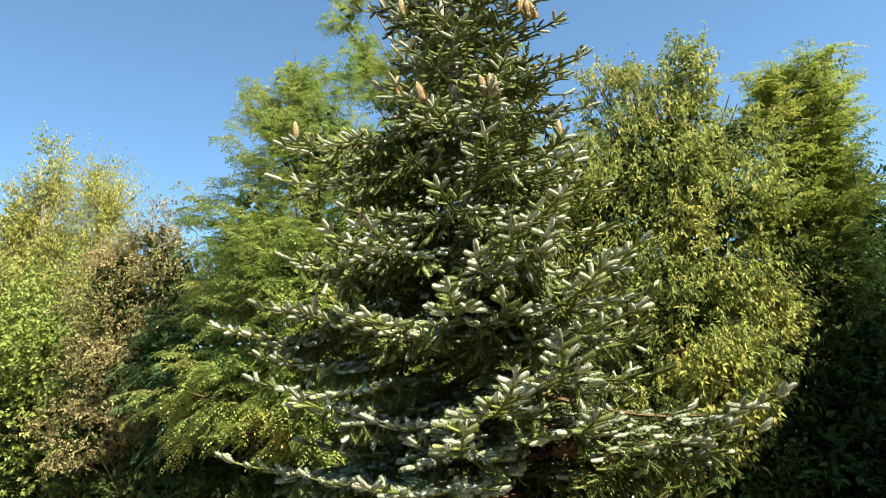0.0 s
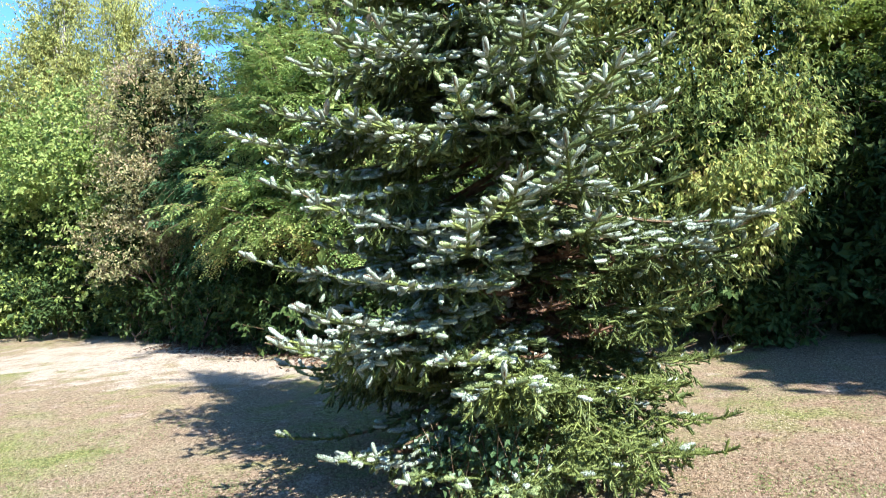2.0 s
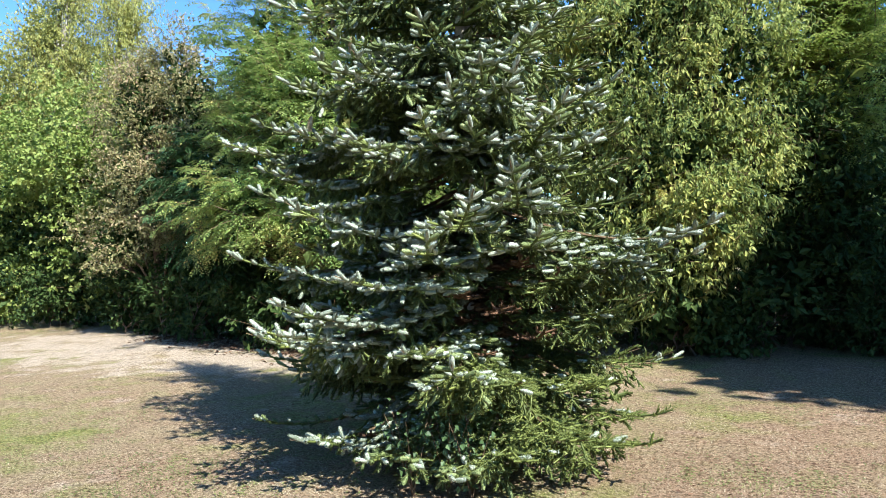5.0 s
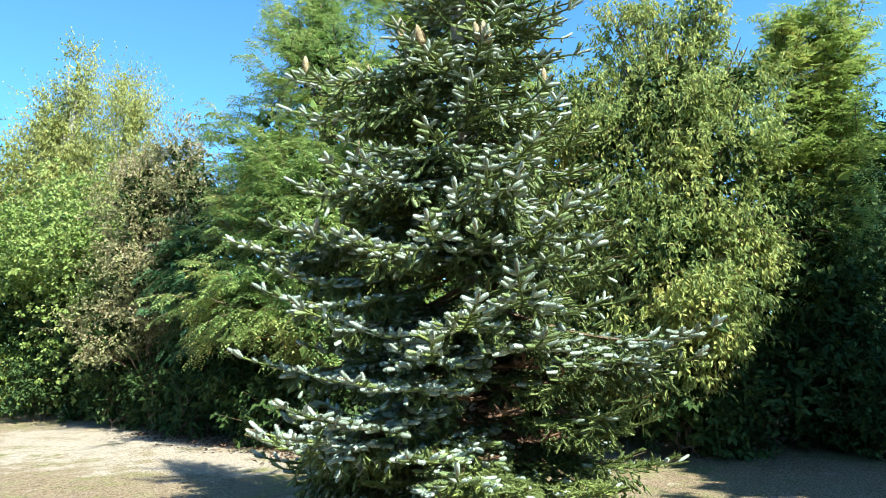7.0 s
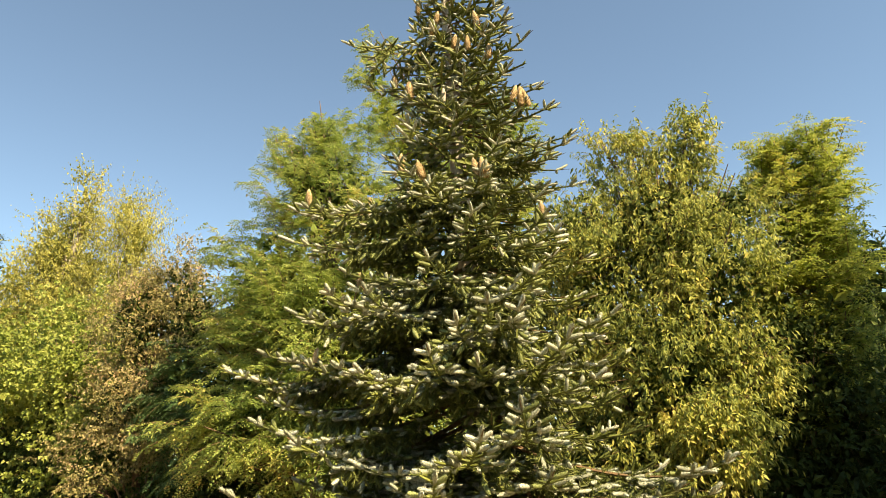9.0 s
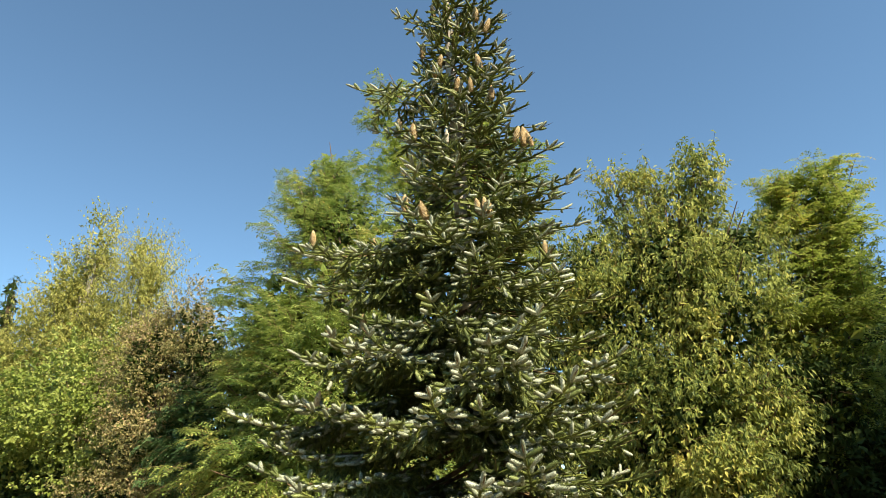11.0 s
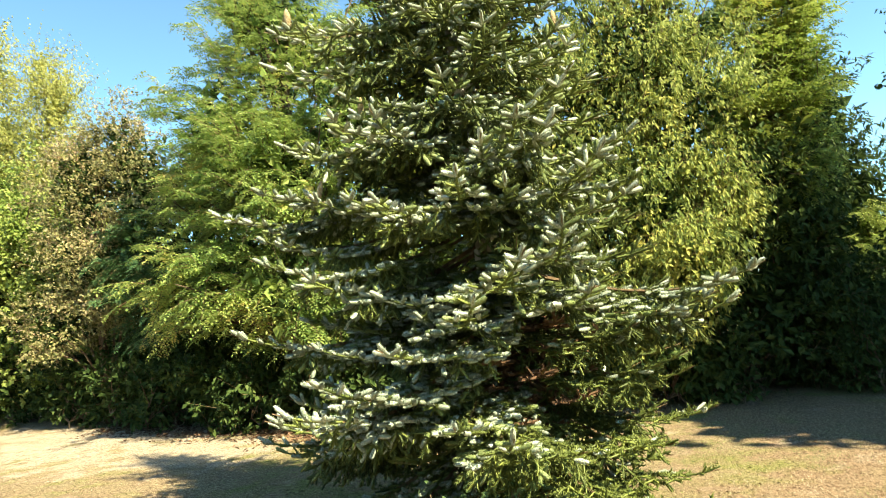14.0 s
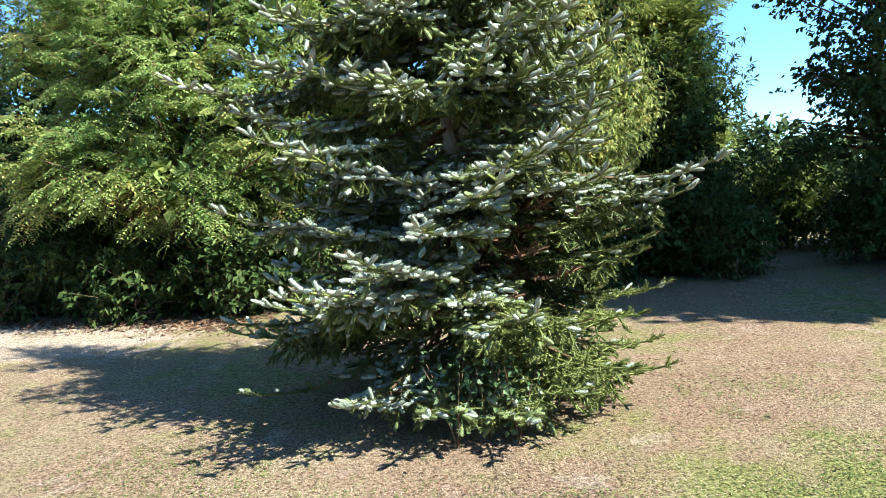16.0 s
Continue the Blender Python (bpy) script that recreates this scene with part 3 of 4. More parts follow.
        v, f, age = needles([(*a[:7], 1.0, 0.0) for a in shoots], rng, 210, 0.03, 0.0045, 0.014)
        child("needles", mesh("needles", v - [FIR[0], FIR[1], 0], f, [YOUNG, OLD], np.ones(len(age), int)), b)
    # rusty dead twigs in the hollow near the trunk
    for az, reach, zt in ((-20, 0.8, 1.25), (-38, 0.9, 1.15), (-60, 0.9, 1.2), (-48, 0.7, 0.8), (-85, 0.8, 1.1), (-30, 0.6, 1.5), (-68, 0.7, 1.0), (-55, 0.9, 1.35), (-40, 0.8, 1.3), (-75, 0.8, 1.45), (-105, 0.7, 1.3), (-66, 1.15, 1.2), (-52, 1.15, 1.05), (-80, 1.1, 1.3), (-58, 1.05, 1.5), (-45, 1.1, 1.4), (-72, 1.0, 0.9), (-116, 1.25, 0.34)):
        wood, shoots = bough(az, reach, zt, rng, 0.7, 1.0, hang=0.2)
        v, f = tubes(wood, 4)
        b = child("dead_branch", mesh("dead_branch", v - [FIR[0], FIR[1], 0], f, [TWIG]), tree, "rusty brown dead branch")
        v, f, age = needles([(*a[:7], 1.0, 0.0) for a in shoots], rng, 230, half=0.003)
        child("dead_needles", mesh("dead_needles", v - [FIR[0], FIR[1], 0], f, [DEAD]), b, "rust-brown dry needles")
    # cones
    me = cone_mesh()

    def cone(az, r, zz, size=1.0):
        c = child("cone", me, tree)
        a = radians(az)
        c.location = (r * math.cos(a), r * math.sin(a), zz - 0.03)
        c.rotation_euler = (rng.normal(0, 0.16), rng.normal(0, 0.16), rng.uniform(0, 6))
        c.scale = (0.88 * size, 0.88 * size, 0.95 * size)

    for az, r, zz in ((-105, 0.44, 5.36), (-76, 0.49, 5.06), (-57, 0.46, 5.28), (-48, 0.38, 5.8), (-155, 0.65, 4.96), (-127, 0.60, 4.71), (-106, 0.82, 3.86),
                      (-67, 0.86, 3.74), (-20, 0.80, 4.45), (-27, 0.70, 5.12), (-44, 0.70, 4.74), (-43, 0.70, 5.26), (-113, 0.75, 4.25), (-33, 0.68, 4.48), (-148, 1.39, 3.80), (-152, 0.87, 3.77), (-116, 1.19, 2.95), (-127, 1.41, 2.45), (-42, 0.97, 3.42)):
        grow(az, r + 0.1, zz - 0.03, 0.6)
    v, f = tubes([(0, 0, -0.02, 0, 0, 0.05, 0.013, 0.02), (0, 0, 0.05, 0, 0, 0.10, 0.02, 0.007)], 8)
    core = child("bare_cone", mesh("bare_cone", v, f, [PALE_BARK], smooth=True), tree, "pale bare core of an old cone")
    core.location = (0.62 * math.cos(radians(-90)), 0.62 * math.sin(radians(-90)), 4.5)
    grow(-90, 0.66, 4.46, 0.6)
    cone(-158, 0.30, 6.23), cone(-157, 0.42, 5.76), cone(-105, 0.44, 5.41), cone(-112, 0.44, 5.33), cone(-83, 0.49, 5.08)
    cone(-69, 0.49, 5.05, 0.9), cone(-57, 0.46, 5.29, 1.1), cone(-43, 0.38, 5.76), cone(-53, 0.36, 5.89), cone(-50, 0.52, 4.96)
    cone(-155, 0.65, 4.96), cone(-127, 0.60, 4.71, 1.2), cone(-114, 0.81, 3.93, 1.1), cone(-98, 0.84, 3.80, 1.2)
    cone(-69, 0.85, 3.75), cone(-65, 0.86, 3.73), cone(-67, 0.88, 3.76, 0.9)
    cone(-40, 0.67, 4.49), cone(-33, 0.67, 4.50), cone(-24, 0.64, 4.56), cone(-36, 0.72, 4.44), cone(-28, 0.70, 4.47, 0.9)
    cone(-147, 1.38, 3.80), cone(-149, 1.40, 3.80, 0.9), cone(-152, 0.87, 3.77), cone(-116, 1.19, 2.95, 0.8), cone(-127, 1.41, 2.45, 0.75), cone(-42, 0.97, 3.42, 0.75)


fir()


# broadleaf trees and shrubs
def leaves(base, way, up, size, width, fold=0.25):
    """Diamond leaves, folded a little along the midrib."""
    side = unit(np.cross(way, up))
    nrm = np.cross(side, way)
    mid = base + way * (size * 0.45)[:, None]
    w = side * (width * 0.5)[:, None]
    lift = nrm * (width * fold)[:, None]
    verts = np.stack([base, mid + w + lift, base + way * size[:, None], mid - w + lift], 1).reshape(-1, 3)
    return verts, np.arange(len(verts)).reshape(-1, 4)


def crown_points(lobes, count, rng, seed, shell=0.55, clump=16):
    """Twig starts and outward ways, gathered in clumps in the outer part of lumpy lobes (rows of centre xyz, radii xyz)."""
    lobes = np.asarray(lobes, float)
    weight = (lobes[:, 3] * lobes[:, 4] * lobes[:, 5]) ** (2 / 3)
    many = max(8, count // clump)
    i = rng.choice(len(lobes), many, p=weight / weight.sum())
    out = unit(rng.normal(0, 1, (many, 3)))
    lump = np.array([noise.noise((o[0] * 2.3 + k * 7, o[1] * 2.3 + seed, o[2] * 2.3)) for o, k in zip(out, i)])
    r = (shell + (1 - shell) * rng.random(many) ** 0.6) * (0.95 + 0.42 * lump)
    p = lobes[i, :3] + out * lobes[i, 3:6] * r[:, None]
    span = 0.13 * lobes[i, 3:6].mean(1) + 0.06
    k = np.repeat(np.arange(many), clump)
    off = rng.normal(0, 1, (len(k), 3)) * [1, 1, 0.7] * span[k, None]
    p, out = p[k] + off, unit(out[k] + 0.8 * unit(off))
    keep = p[:, 2] > 0.12
    return p[keep], out[keep]


def woody(base, lobes, height, thick, rng, stems=1, lean=(0, 0)):
    """Trunk and limbs that reach into the lobes."""
    out = []
    for s in range(stems):
        foot = np.array(base) + np.array([rng.normal(0, 0.18), rng.normal(0, 0.18), 0]) * (stems > 1)
        top = np.array([base[0] + lean[0] + rng.normal(0, 0.3) * (stems > 1), base[1] + lean[1], height * 0.8])
        n = 9
        pts = [foot + (top - foot) * k / n + np.array([0.05 * math.sin(k * 1.7 + s), 0.05 * math.cos(k * 1.3), 0]) * (0 < k < n) for k in range(n + 1)]
        out += limb(pts, [thick * (1 - 0.9 * k / n) / stems**0.5 for k in range(n + 1)])
        for c in lobes:
            for _ in range(3):
                tip = np.array(c[:3]) + rng.normal(0, 0.45, 3) * np.array(c[3:6])
                k = int(np.clip((tip[2] / height - 0.25) * n, 1, n - 1))
                a = pts[k]
                mid = (a + tip) / 2 + np.array([0, 0, 0.12 * np.linalg.norm(tip - a)])
                out += limb([a, mid, tip], [thick * 0.35, thick * 0.2, thick * 0.05])
    return tubes(out, 7)


def broadleaf(name, label, category, base, lobes, twigs, per, size, width, mat, thick, seed, droop=0.6, spread=0.25, bark=BARK, stems=1, shell=0.55, lean=(0, 0), heart=DARK_LEAF, inner_size=2.4, group="", clump=16):
    """A tree of simple leaves on short twigs. droop: how far the leaves hang; spread: the twigs' length."""
    rng = np.random.default_rng(seed)
    tree = anchor(name, base, label, category, group)
    height = max(c[2] + c[5] for c in lobes)
    v, f = woody(base, lobes, height, thick, rng, stems, lean)
    child("trunk", mesh("trunk", v - np.array(base), f, [bark], smooth=True), tree)
    p, out = crown_points(lobes, twigs, rng, seed, shell, clump)
    way = unit(out * 0.8 + rng.normal(0, 0.5, p.shape) + [0, 0, 0.25])
    length = spread * rng.uniform(0.5, 1.4, len(p))
    stalk, sf = tubes(np.c_[p - way * 0.1, p + way * length[:, None], np.full((len(p), 1), 0.004), np.full((len(p), 1), 0.002)][::4], 3)
    i = np.repeat(np.arange(len(p)), per)
    n = len(i)
    base_at = p[i] + way[i] * (length[i] * rng.random(n))[:, None] + rng.normal(0, 0.02, (n, 3))
    d = unit(way[i] * 0.5 + rng.normal(0, 0.6, (n, 3)) - [0, 0, droop])
    up = unit(rng.normal(0, 0.45, (n, 3)) + [0, 0, 1] + out[i] * 0.6)
    s = size * rng.uniform(0.6, 1.25, n)
    lv, lf = leaves(base_at, d, up, s, s * width)
    # inner leaves, dark by default, so the crown's inner shade is in the colour
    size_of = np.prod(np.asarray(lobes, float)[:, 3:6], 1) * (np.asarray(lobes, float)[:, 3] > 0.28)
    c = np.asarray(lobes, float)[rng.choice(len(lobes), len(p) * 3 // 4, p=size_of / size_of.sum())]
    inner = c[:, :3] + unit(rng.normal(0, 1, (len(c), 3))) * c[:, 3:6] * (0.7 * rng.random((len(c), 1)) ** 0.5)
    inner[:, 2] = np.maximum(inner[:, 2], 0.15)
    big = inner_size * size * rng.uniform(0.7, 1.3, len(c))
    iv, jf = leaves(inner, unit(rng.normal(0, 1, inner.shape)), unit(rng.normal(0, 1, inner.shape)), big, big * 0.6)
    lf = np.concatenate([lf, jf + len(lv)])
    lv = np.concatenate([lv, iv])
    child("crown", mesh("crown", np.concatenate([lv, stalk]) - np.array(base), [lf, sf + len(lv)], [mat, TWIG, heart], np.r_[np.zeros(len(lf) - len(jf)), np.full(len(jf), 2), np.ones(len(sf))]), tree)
    return tree


def locust(name, label, base, lobes, sprays, seed, thick=0.1, mat=LOCUST_LEAF, rachis=0.21, pairs=4, fronds=12, category="tree", shell=0.5, reach=0.7, heart=3.0, rise=0.0, weep=0.15):
    """A tree of feathery leaves: arching sprays, each with fronds on both sides, and leaflets on both sides of every frond."""
    rng = np.random.default_rng(seed)
    tree = anchor(name, base, label, category)
    height = max(c[2] + c[5] for c in lobes)
    v, f = woody(base, lobes, height, thick, rng)
    child("trunk", mesh("trunk", v - np.array(base), f, [BARK], smooth=True), tree)
    p, out = crown_points(lobes, sprays, rng, seed, shell, 4)
    down = np.array([0, 0, 1.0])
    way = unit(out * [1, 1, 0.45] + rng.normal(0, 0.25, p.shape) + np.array([0, 0, rise]) * np.clip((p[:, 2:] - 2.6) / 2.5, 0, 1))
    length = reach * rng.uniform(0.6, 1.3, len(p))
    p = p - way * (length * 0.5)[:, None]
    sag = rng.uniform(0.15, 0.5, len(p))

    def arc(i, t):
        return p[i] + way[i] * (length[i] * t)[:, None] - down * (length[i] * sag[i] * t * t)[:, None]

    every = np.arange(len(p))
    third = [arc(every, np.full(len(p), t)) for t in (0.0, 0.35, 0.7, 1.0)]
    stalk, sf = tubes(np.concatenate([np.c_[third[k], third[k + 1], np.full(len(p), 0.007 - 0.002 * k), np.full(len(p), 0.005 - 0.0015 * k)] for k in range(3)]), 3)
    i = np.repeat(every, fronds)
    n = len(i)
    t = np.tile((np.arange(fronds) + 0.6) / fronds, len(p)) + rng.normal(0, 0.02, n)
    hand = np.tile(np.where(np.arange(fronds) % 2, 1.0, -1.0), len(p))
    start = arc(i, t)
    ahead = unit(way[i] - down * (2 * sag[i] * t)[:, None])
    beside = unit(np.cross(ahead, down))
    d = unit(ahead * rng.uniform(0.5, 0.9, n)[:, None] + beside * hand[:, None] + rng.normal(0, 0.22, (n, 3)) - down * weep)
    up = unit(rng.normal(0, 0.3, (n, 3)) + down)
    side = unit(np.cross(d, up))
    ln = rachis * rng.uniform(0.7, 1.2, n) * (1.1 - 0.35 * t)
    along = np.r_[np.repeat((np.arange(pairs) + 0.8) / (pairs + 0.4), 2), 1.0]
    sign = np.r_[np.tile([-1.0, 1.0], pairs), 0.0]
    m = n * len(along)
    b = start[:, None] + d[:, None] * (ln[:, None] * along)[:, :, None] - down * (ln[:, None] * 0.3 * along**2)[:, :, None]
    w = unit(d[:, None] * 0.4 + side[:, None] * sign[None, :, None] - down * 0.2 + rng.normal(0, 0.14, (n, len(along), 3)))
    s = np.repeat(ln * 0.32, len(along)) * rng.uniform(0.8, 1.2, m)
    lv, lf = leaves(b.reshape(m, 3), w.reshape(m, 3), np.repeat(up, len(along), 0), s, s * 0.5)
    # inner leaves, nearly half of them dark to paint in the crown's inner shade
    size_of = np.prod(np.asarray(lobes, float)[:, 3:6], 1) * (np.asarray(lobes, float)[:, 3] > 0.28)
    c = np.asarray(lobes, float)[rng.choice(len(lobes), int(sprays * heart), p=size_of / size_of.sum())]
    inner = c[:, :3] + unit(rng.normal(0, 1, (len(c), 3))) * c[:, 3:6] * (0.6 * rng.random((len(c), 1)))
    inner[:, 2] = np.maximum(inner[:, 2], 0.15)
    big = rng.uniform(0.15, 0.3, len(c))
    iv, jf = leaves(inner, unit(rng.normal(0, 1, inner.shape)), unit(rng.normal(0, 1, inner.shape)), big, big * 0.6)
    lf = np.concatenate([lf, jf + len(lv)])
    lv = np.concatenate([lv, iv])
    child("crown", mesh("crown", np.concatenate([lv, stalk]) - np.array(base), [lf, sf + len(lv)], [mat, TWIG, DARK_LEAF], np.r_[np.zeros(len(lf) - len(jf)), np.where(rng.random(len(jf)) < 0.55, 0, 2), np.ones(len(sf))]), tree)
    return tree


def bramble(place, seed):
    """A few stems with fresh leaves that climb among the lowest fir boughs."""
    rng = np.random.default_rng(seed)
    plant = anchor("bramble", place, "young bramble with fresh green leaves under the fir", "bramble")
    for k in range(5):
        a = rng.uniform(0, 2 * math.pi)
        pts = [np.array([math.cos(a), math.sin(a), 0]) * 0.045 * t + np.array([0, 0, 0.18 * t - 0.012 * t * t]) for t in range(5)]
        v, f = tubes(limb(pts, [0.004, 0.004, 0.003, 0.003, 0.002]), 4)
        stem = child("stem", mesh("stem", v, f, [TWIG]), plant)
        base = np.array([p + rng.normal(0, 0.045, 3) for p in pts[1:] for _ in range(5)])
        way = unit(rng.normal(0, 1, base.shape) + [0, -0.4, -0.1])
        s = rng.uniform(0.035, 0.06, len(base))
        v, f = leaves(base, way, unit(rng.normal(0, 0.4, base.shape) + [0.2, -0.4, 1]), s, s * 0.75)
        child("leaves", mesh("leaves", v, f, [BRAMBLE]), stem)


bramble((-0.98, 4.1, 0.0), 81)
bramble((-0.78, 4.2, 0.0), 82)
bramble((-0.6, 4.15, 0.0), 83)

# behind the fir, from the open lawn round to the shaded wood
broadleaf("birch_tree", "tall pale birch with weeping yellow-green twigs", "birch tree", (-24.4, 20, 0),
          [(-23.6, 20, 12.8, 0.3, 0.4, 1.7)] * 3 + [(-24.4, 20, 10.8, 0.8, 0.8, 2.2), (-25.4, 20, 11.0, 0.7, 0.8, 1.9)] * 2 + [(-27.3, 20, 9.6, 1.0, 1.0, 2.3), (-28.6, 20, 8.0, 0.9, 1.0, 2.4), (-26.2, 20, 8.4, 1.2, 1.2, 2.4),
           (-24.0, 20, 8.6, 1.3, 1.2, 2.4), (-22.6, 20, 8.4, 1.2, 1.2, 2.6), (-26.9, 20, 6.4, 1.7, 1.5, 2.8), (-24.6, 20, 5.8, 2.0, 1.8, 3.0), (-22.2, 20, 5.4, 1.5, 1.5, 3.0)],
          5400, 13, 0.11, 0.6, BIRCH_LEAF, 0.22, 21, droop=1.4, spread=0.9, bark=PALE_BARK, heart=BIRCH_LEAF)
broadleaf("birch_tree", "slender greyish birch with long hanging twigs", "birch tree", (-20.5, 20, 0),
          [(-21.2, 20, 11.9, 0.45, 0.5, 1.4), (-20.4, 20, 10.6, 0.6, 0.6, 1.4)] * 2 + [(-20.9, 20, 9.0, 0.8, 0.8, 2.0), (-20.0, 20, 7.6, 0.8, 0.8, 2.2), (-20.0, 20, 5.4, 1.1, 1.0, 2.4)],
          2200, 12, 0.095, 0.5, BIRCH_LEAF, 0.16, 29, droop=2.4, spread=1.4, bark=PALE_BARK, heart=BIRCH_LEAF)
broadleaf("maple_tree", "bushy maple with broad yellow-green leaves", "maple tree", (-15.0, 13.2, 0),
          [(-15.6, 13.2, 4.4, 2.1, 1.6, 2.3), (-17.6, 13.4, 3.4, 2.0, 1.8, 2.6), (-13.4, 12.9, 2.6, 1.8, 1.4, 2.4), (-13.2, 12.7, 4.4, 1.0, 0.9, 1.3), (-12.4, 12.2, 3.4, 0.7, 0.7, 1.2), (-19.5, 13.8, 3.0, 2.0, 1.6, 2.8)],
          4500, 9, 0.115, 0.8, MAPLE_LEAF, 0.14, 22, droop=0.7, heart=MAPLE_LEAF, inner_size=1.4)
broadleaf("russet_tree", "small tree with thin russet and olive leaves", "tree", (-10.6, 11.5, 0),
          [(-9.9, 11.6, 5.5, 0.5, 0.6, 1.2), (-10.8, 11.5, 4.9, 0.9, 0.9, 1.3), (-9.4, 11.5, 4.6, 0.6, 0.7, 1.3), (-10.9, 11.3, 3.3, 0.8, 0.8, 1.0), (-9.9, 11.2, 3.0, 0.9, 0.8, 1.2),
           (-11.2, 10.9, 2.0, 0.9, 0.6, 0.6)],
          3700, 8, 0.07, 0.55, RED_LEAF, 0.10, 23, droop=0.4)
locust("locust_tree", "feathery locust tree with arching yellow-green boughs", (-5.6, 11.0, 0),
       [(-6.8, 11.2, 7.7, 0.45, 0.6, 0.9), (-6.2, 11.2, 8.3, 0.55, 0.7, 0.9), (-6.3, 11.2, 7.2, 0.85, 0.9, 1.2), (-5.6, 11.2, 6.6, 1.5, 1.3, 1.9), (-6.8, 10.8, 5.3, 1.2, 1.2, 1.5), (-7.6, 11.0, 4.5, 0.7, 0.8, 1.0), (-7.7, 10.9, 3.6, 0.9, 0.8, 1.2), (-6.0, 10.6, 4.2, 1.7, 1.3, 1.6),
        (-6.3, 9.9, 2.5, 1.6, 1.1, 1.1), (-4.6, 10.0, 2.7, 1.5, 1.1, 1.5), (-4.2, 10.6, 5.0, 1.4, 1.2, 2.0), (-5.2, 9.4, 2.0, 1.4, 0.7, 0.7), (-5.4, 9.8, 3.9, 1.5, 1.0, 1.3), (-6.6, 9.4, 2.3, 1.2, 0.7, 0.8), (-4.0, 9.8, 2.0, 1.0, 0.7, 1.0), (-6.3, 9.2, 2.35, 1.2, 0.5, 0.35), (-5.3, 9.2, 2.2, 1.0, 0.5, 0.35), (-6.4, 9.1, 1.85, 1.0, 0.45, 0.3), (-5.0, 9.2, 1.75, 0.8, 0.45, 0.3)],
       1600, 24, 0.13, heart=2.6, shell=0.6, reach=0.6, rise=0.9)
locust("locust_tree", "tall feathery locust tree rising behind the fir", (-3.6, 12.4, 0),
       [(-5.5, 12.4, 10.3, 0.5, 0.5, 1.0), (-5.2, 12.4, 9.2, 0.6, 0.6, 0.9), (-4.6, 12.3, 8.2, 0.7, 0.7, 1.0), (-3.7, 12.2, 8.6, 0.8, 0.8, 1.5), (-3.1, 12.4, 7.8, 1.2, 1.1, 1.7), (-3.0, 12.2, 5.2, 1.6, 1.2, 2.2), (-2.4, 11.6, 3.0, 1.8, 1.0, 2.4)],
       760, 25, 0.12, RUST_LOCUST, heart=2.0, reach=0.5, rise=1.0)
SPIRES = [(0.95, 10.8, 6.3, 0.2, 0.22, 0.6), (-0.4, 10.8, 6.3, 0.17, 0.2, 0.6), (0.1, 10.8, 6.2, 0.2, 0.22, 0.6), (0.5, 10.7, 6.0, 0.27, 0.3, 0.5)]
broadleaf("ash_tree", "bushy ash tree with long hanging leaves turning yellow", "ash tree", (0.4, 10.8, 0),
          SPIRES * 3 + [(-0.8, 10.7, 5.3, 0.45, 0.5, 0.7), (1.35, 10.7, 5.2, 0.5, 0.5, 0.7),
           (0.3, 10.7, 5.0, 1.2, 1.0, 1.1), (1.0, 10.4, 4.0, 0.85, 0.9, 1.0), (0.3, 10.0, 2.6, 1.05, 0.9, 1.3), (0.1, 9.7, 1.5, 0.9, 0.6, 0.8), (-0.6, 10.4, 3.6, 1.1, 0.8, 1.6), (-1.0, 10.5, 4.8, 0.6, 0.6, 1.0), (-1.3, 10.6, 3.2, 0.7, 0.6, 1.4),
           (-0.6, 9.8, 1.5, 1.2, 0.6, 1.0), (1.05, 10.2, 2.4, 0.5, 0.6, 0.7), (1.3, 10.0, 3.0, 0.4, 0.5, 0.5), (0.7, 9.4, 1.9, 0.5, 0.5, 0.5)],
          7200, 11, 0.086, 0.38, ASH_LEAF, 0.12, 26, droop=1.0, spread=0.28, inner_size=1.8, clump=18)
locust("locust_tree", "feathery locust tree with a rust-tinged crown", (2.3, 11.7, 0),
       [(2.1, 11.8, 6.2, 0.3, 0.4, 0.6), (2.6, 11.8, 6.0, 0.45, 0.5, 0.8), (2.9, 11.7, 5.9, 0.35, 0.5, 0.8), (2.2, 11.8, 5.2, 0.7, 0.8, 0.9), (2.6, 11.7, 4.9, 0.5, 0.7, 0.7), (1.8, 11.6, 4.2, 0.6, 0.8, 0.9), (2.5, 11.4, 3.7, 0.5, 0.6, 0.8), (2.0, 11.2, 3.0, 0.5, 0.6, 0.9)],
       700, 27, 0.09, RUST_LOCUST, heart=0.4, reach=0.6, rise=1.4)
locust("cedar_tree", "dark green evergreen with flat sprays", (-8.9, 11.0, 0),
       [(-9.0, 10.9, 3.3, 0.6, 0.6, 0.8), (-8.6, 11.0, 2.3, 0.8, 0.6, 0.8)], 280, 28, 0.10, CEDAR, 0.2, 6, 10, "evergreen tree")


def shrub(base, r, h, seed, mat=DARK_LEAF, label="dense dark green shrub at the lawn's edge", twigs=360, size=0.12):
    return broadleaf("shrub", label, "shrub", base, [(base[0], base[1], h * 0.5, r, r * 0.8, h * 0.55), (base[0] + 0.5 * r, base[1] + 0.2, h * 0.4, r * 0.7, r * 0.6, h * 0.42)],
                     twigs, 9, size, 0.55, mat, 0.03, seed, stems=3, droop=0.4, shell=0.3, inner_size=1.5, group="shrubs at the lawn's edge")


